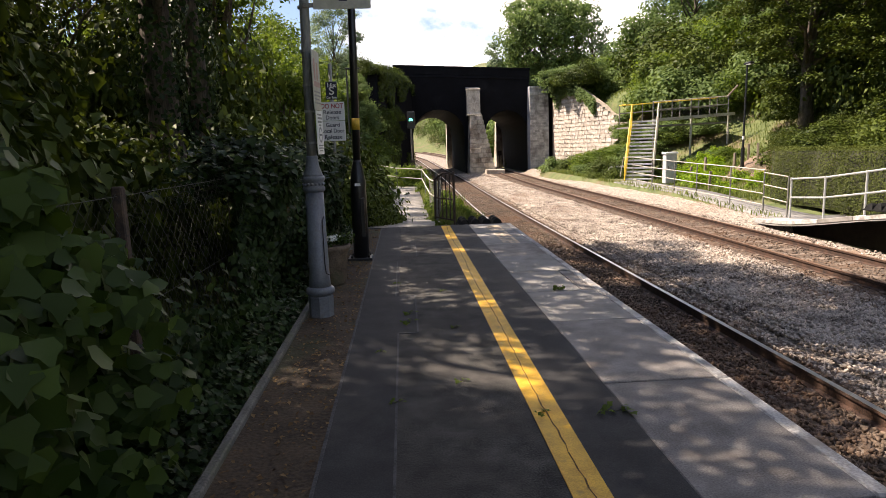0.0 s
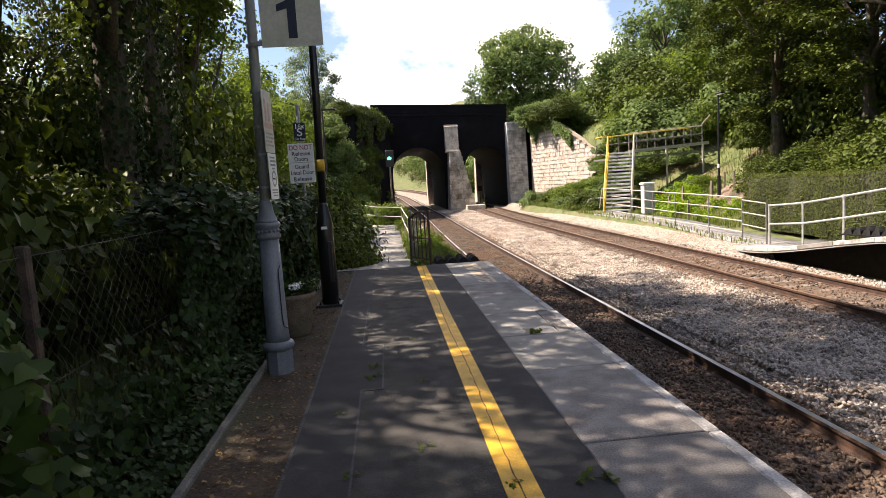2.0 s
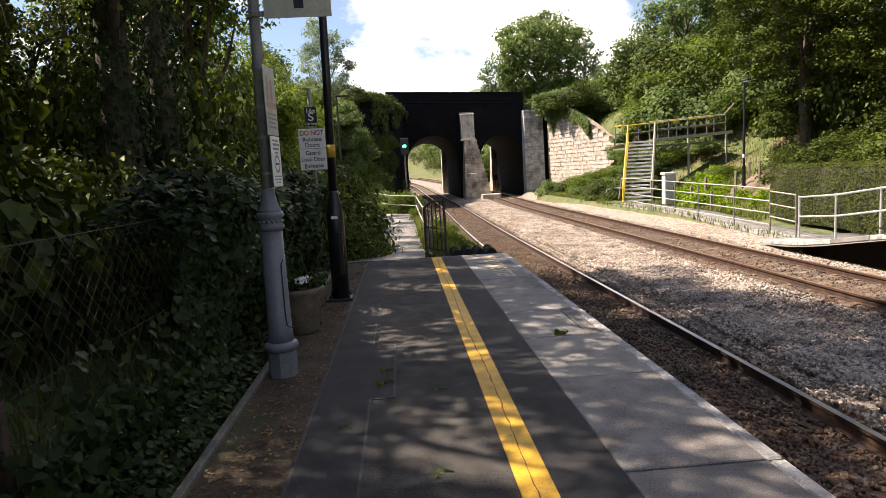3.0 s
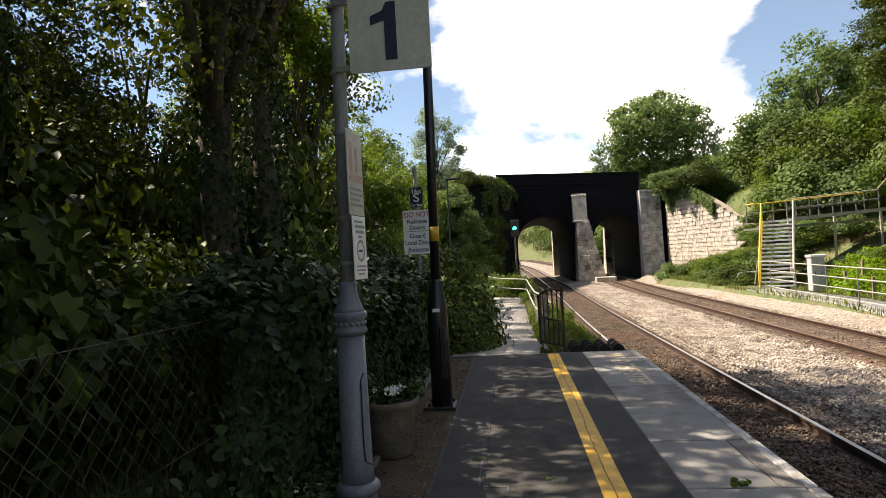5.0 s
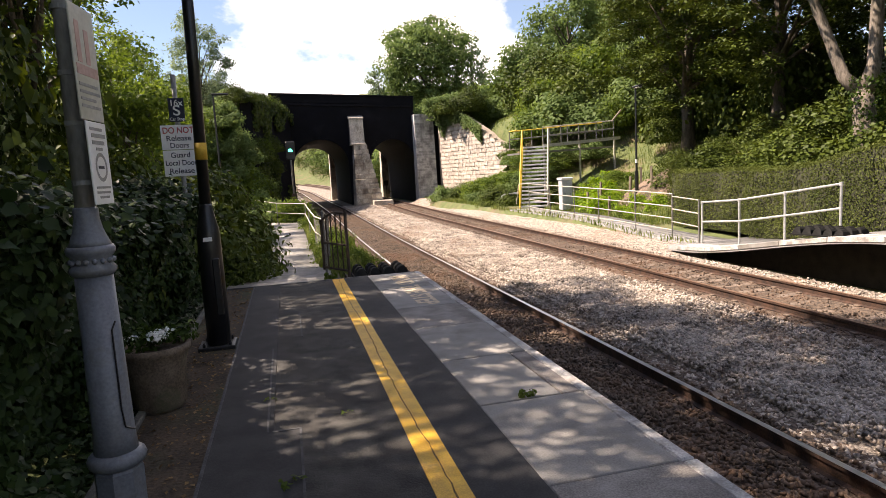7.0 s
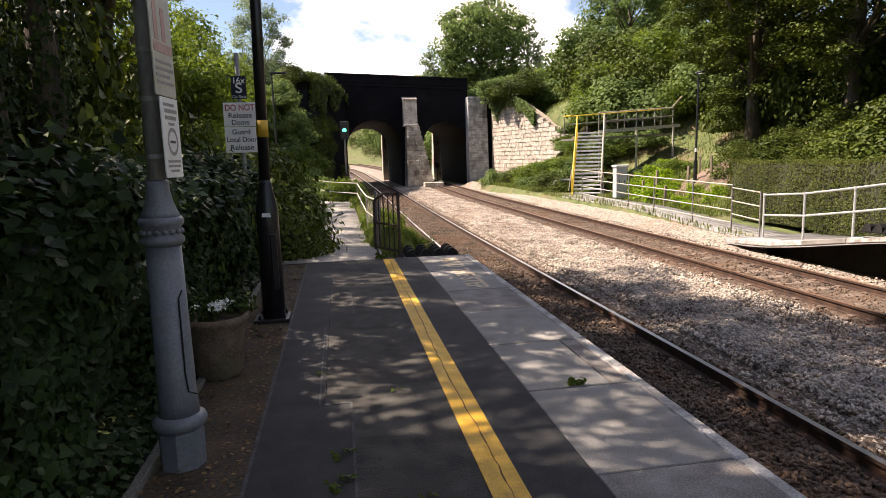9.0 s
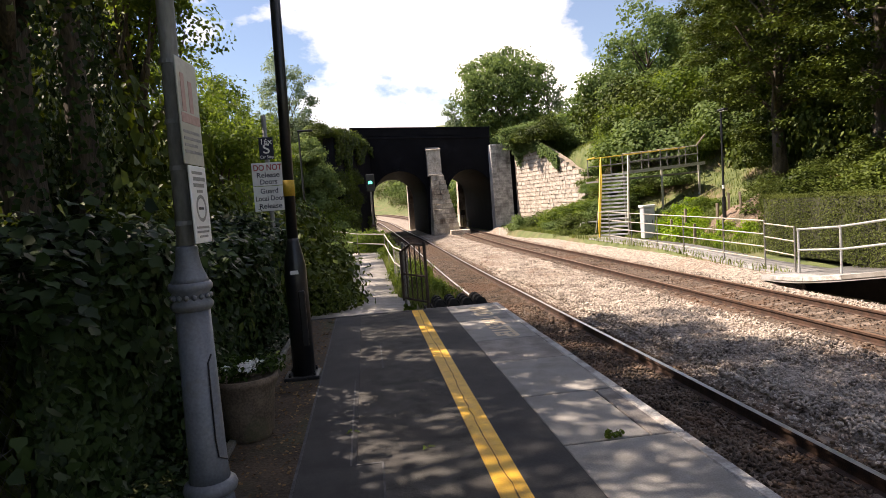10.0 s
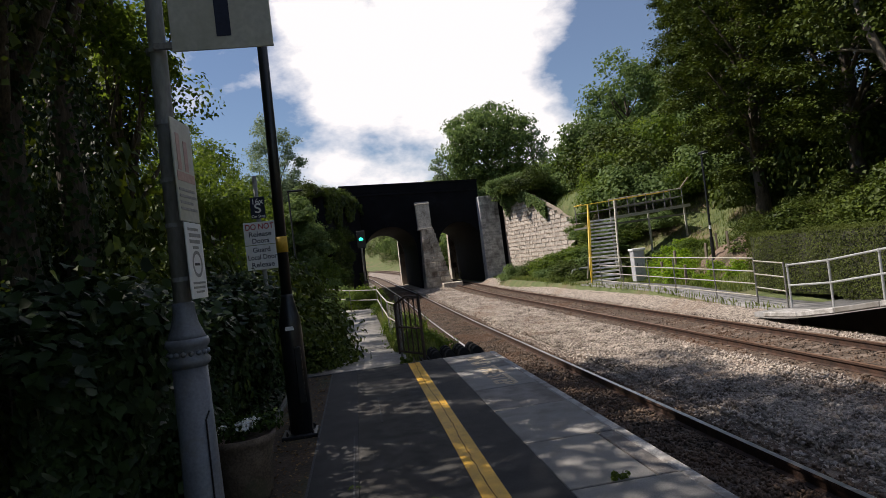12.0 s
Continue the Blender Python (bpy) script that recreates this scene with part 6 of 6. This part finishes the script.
for x, y, s in ((13.0, 27.0, 0.8), (13.9, 27.6, 0.65), (14.3, 25.8, 0.6), (14.8, 29.8, 0.9), (15.8, 31.0, 0.8), (13.2, 25.2, 0.5), (14.6, 24.6, 0.55), (13.5, 30.0, 1.0), (12.9, 24.0, 0.4), (15.4, 32.6, 0.7), (16.4, 33.4, 0.75), (17.4, 33.9, 0.7), (14.6, 28.2, 0.6), (14.1, 24.4, 0.5), (15.0, 31.2, 0.7)):
    copy_thing(bright, pose(x, y, land(x, y), 0, 0, 70 * s) @ Matrix.Diagonal((s, s, s, 1)))

for _ in range(2):   # below the crowns of the dark trees
    plant(2, rng.uniform(17.6, 20.6), rng.uniform(19.0, 22.5), rng.uniform(0.75, 1.1), 1.1)
for _ in range(7):    # far back under the dark trees
    plant(2, rng.uniform(22.5, 25.5), rng.uniform(25, 34), rng.uniform(1.1, 1.5), 1.5)

rngu = np.random.default_rng(345)
for _ in range(34):   # low dark growth covering the slope above the hedge
    plant(2, rngu.uniform(16.8, 22.5), rngu.uniform(14, 30), rngu.uniform(0.5, 0.85), 0.75)

# thicket along the line beyond the bridge
rngw = np.random.default_rng(500)
blobs = []
for _ in range(240):
    y = rngw.uniform(74, 132)
    side = rngw.choice([-1, -1, 1])
    x = track_x(y, False) + 2.6 + side * (rngw.uniform(5.6, 8.8) if side < 0 else rngw.uniform(6.8, 9.5))
    blobs.append(((x, y, land(x, y) + rngw.uniform(0.1, 3.4)), rngw.uniform(0.6, 1.2)))
for _ in range(110):
    y = rngw.uniform(88, 150)
    x = track_x(y, False) + 2.6 - rngw.uniform(7.5, 15)
    blobs.append(((x, y, land(x, y) + rngw.uniform(0.3, 4.6)), rngw.uniform(0.9, 1.7)))
for _ in range(130):
    y = rngw.uniform(105, 165)
    x = track_x(y, False) + 2.6 + rngw.uniform(7.5, 19)
    blobs.append(((x, y, land(x, y) + rngw.uniform(0.3, 5.0)), rngw.uniform(1.0, 1.9)))
for _ in range(120):
    x, y = rngw.uniform(1.5, 24), rngw.uniform(168, 190)
    blobs.append(((x, y, land(x, y) + rngw.uniform(0.3, 6.0)), rngw.uniform(1.3, 2.4)))
p, nn = clump_points(rngw, blobs, 170)
thicket = new("thicket", leaves("thicket", p, nn, 0.26, M_WOOD_SHADED, rngw))
tagged(thicket, "dark green thicket lining the track beyond the bridge", "thicket", kind="stuff")

# far woods beyond the bridge
blobs = []
for _ in range(150):
    y = rngw.uniform(84, 135)
    x = track_x(y, False) + 2.5 + rngw.choice([-1, 1]) * rngw.uniform(7.2, 16)
    blobs.append(((x, y, land(x, y) + rngw.uniform(0.2, 1.6)), rngw.uniform(0.9, 1.7)))
for _ in range(420):
    x, y = rngw.uniform(-70, 75), rngw.uniform(92, 190)
    if abs(x - track_x(min(y, 150), False) - 2.5) < 8.5:
        continue
    blobs.append(((x, y, land(x, y) + rngw.uniform(0.5, 4.5)), rngw.uniform(2.0, 3.6)))
p, nn = clump_points(rngw, blobs, 170)
woods = new("far_woods", leaves("far_woods", p, nn, 0.8, M_FARLEAF, rngw))
tagged(woods, "hazy green woodland beyond the bridge", "woods", kind="stuff")

# ---- weeds and fallen sprigs on the platform ----
def make_sprig(at):
    """A fallen twig: a thin stem with a handful of leaves lying nearly flat."""
    rng = np.random.default_rng(600)
    t = thing("leaf_sprig", "fallen green leafy sprig lying on the tarmac", "leaf sprig", at, "fallen sprigs")
    part("stem", tube([(-0.10, -0.01, 0.006), (-0.02, 0.012, 0.008), (0.05, 0.0, 0.010), (0.10, 0.02, 0.008)], [0.003, 0.0025, 0.002, 0.001], 5), M_BARK, t)
    p = np.stack([rng.uniform(-0.09, 0.12, 15), rng.normal(0, 0.035, 15), rng.uniform(0.010, 0.028, 15)], 1)
    part("foliage", leaves("foliage", p, np.tile((0, 0, 1.0), (15, 1)), 0.055, M_WOOD_L, rng, lobed=True, spread=0.28, droop=0), M_WOOD_L, t)
    return t


sprig = make_sprig((0.50, 2.42, 0.004))
for x, y, s in ((0.06, 2.45, 0.45), (-0.76, 4.62, 0.8), (-0.75, 4.95, 0.7), (-0.40, 3.05, 0.5), (-0.86, 2.75, 0.5), (-0.35, 5.9, 0.4), (-0.9, 6.4, 0.45), (-0.33, 4.4, 0.45), (-1.0, 3.8, 0.4)):
    copy_thing(sprig, pose(x, y, 0.005, 0, 0, 130 * s + 50 * x) @ Matrix.Diagonal((s, s, s, 1)))
weed = make_bush("weed", "small green weed growing in the coping joint", (0.98, 5.69, 0.0), (0.09, 0.06, 0.07), np.random.default_rng(601), M_WOOD_L, clumps=8, per=18, leaf=0.030, category="weed", group="weeds on the platform", stems=4)
copy_thing(weed, pose(-0.02, 12.05, -0.03) @ Matrix.Diagonal((1.6, 1.6, 2.2, 1)))

# ---- loose ballast stones, nearest stretch ----
rngb = np.random.default_rng(700)
OCT = np.array([(1, 0, 0), (-1, 0, 0), (0, 1, 0), (0, -1, 0), (0, 0, 1), (0, 0, -1)], float)
OCT_F = np.array([(0, 2, 4), (2, 1, 4), (1, 3, 4), (3, 0, 4), (2, 0, 5), (1, 2, 5), (3, 1, 5), (0, 3, 5)])


def stones(name, n, x0, x1, y0, y1, r, mat):
    x = rngb.uniform(x0, x1, n)
    y = y0 + (y1 - y0) * rngb.random(n) ** 1.35
    keep = np.ones(n, bool)
    for far in (False, True):
        c = np.array([track_x(q, far) for q in y])
        for s in (-0.7525, 0.7525):
            keep &= np.abs(x - c - s) > 0.085
    x, y = x[keep], y[keep]
    n = len(x)
    z = np.full(n, -1.135) + rngb.normal(0, 0.018, n)
    z += np.where((x > 4.4) & (x < 7.0), 0.085, 0) - np.where(x < 1.75, 0.08, 0) + np.where((x > 1.9) & (x < 4.1), 0.02, 0) + np.where((x > 9.9) & (x < 10.2), 0.04, 0)
    ax = unit(rngb.normal(0, 1, (n, 3)))
    bx = rngb.normal(0, 1, (n, 3))
    bx = unit(bx - ax * (ax * bx).sum(1, keepdims=True))
    cx = np.cross(ax, bx)
    sc = r * rngb.uniform(0.55, 1.35, (n, 3))
    jit = OCT[None] + rngb.normal(0, 0.22, (n, 6, 3))
    v = np.stack([x, y, z], 1)[:, None] + jit[..., :1] * (ax * sc[:, :1])[:, None] + jit[..., 1:2] * (bx * sc[:, 1:2])[:, None] + jit[..., 2:] * (cx * sc[:, 2:] * 0.8)[:, None]
    f = OCT_F[None] + (np.arange(n) * 6)[:, None, None]
    ob = new(name, arrays_mesh(name, v.reshape(-1, 3), f.reshape(-1, 3), mat))
    tagged(ob, "loose crushed ballast stones between the rails", "ballast", kind="stuff")


for x0, x1, n, mat in ((1.55, 1.9, 3500, M_STONES_BROWN), (1.9, 4.1, 30000, M_STONES_BROWN), (4.1, 7.3, 33000, M_STONES), (7.3, 9.6, 16000, M_STONES_BROWN), (9.6, 10.3, 5000, M_STONES)):
    stones("ballast_stones", n, x0, x1, 2.5, 26.0, 0.034, mat)
for x0, x1, n, mat in ((1.3, 4.3, 12000, M_STONES_BROWN), (4.3, 7.3, 17000, M_STONES), (7.3, 9.6, 9000, M_STONES_BROWN), (9.7, 10.9, 4500, M_STONES)):
    stones("ballast_stones", n, x0, x1, 25.0, 60.0, 0.045, mat)
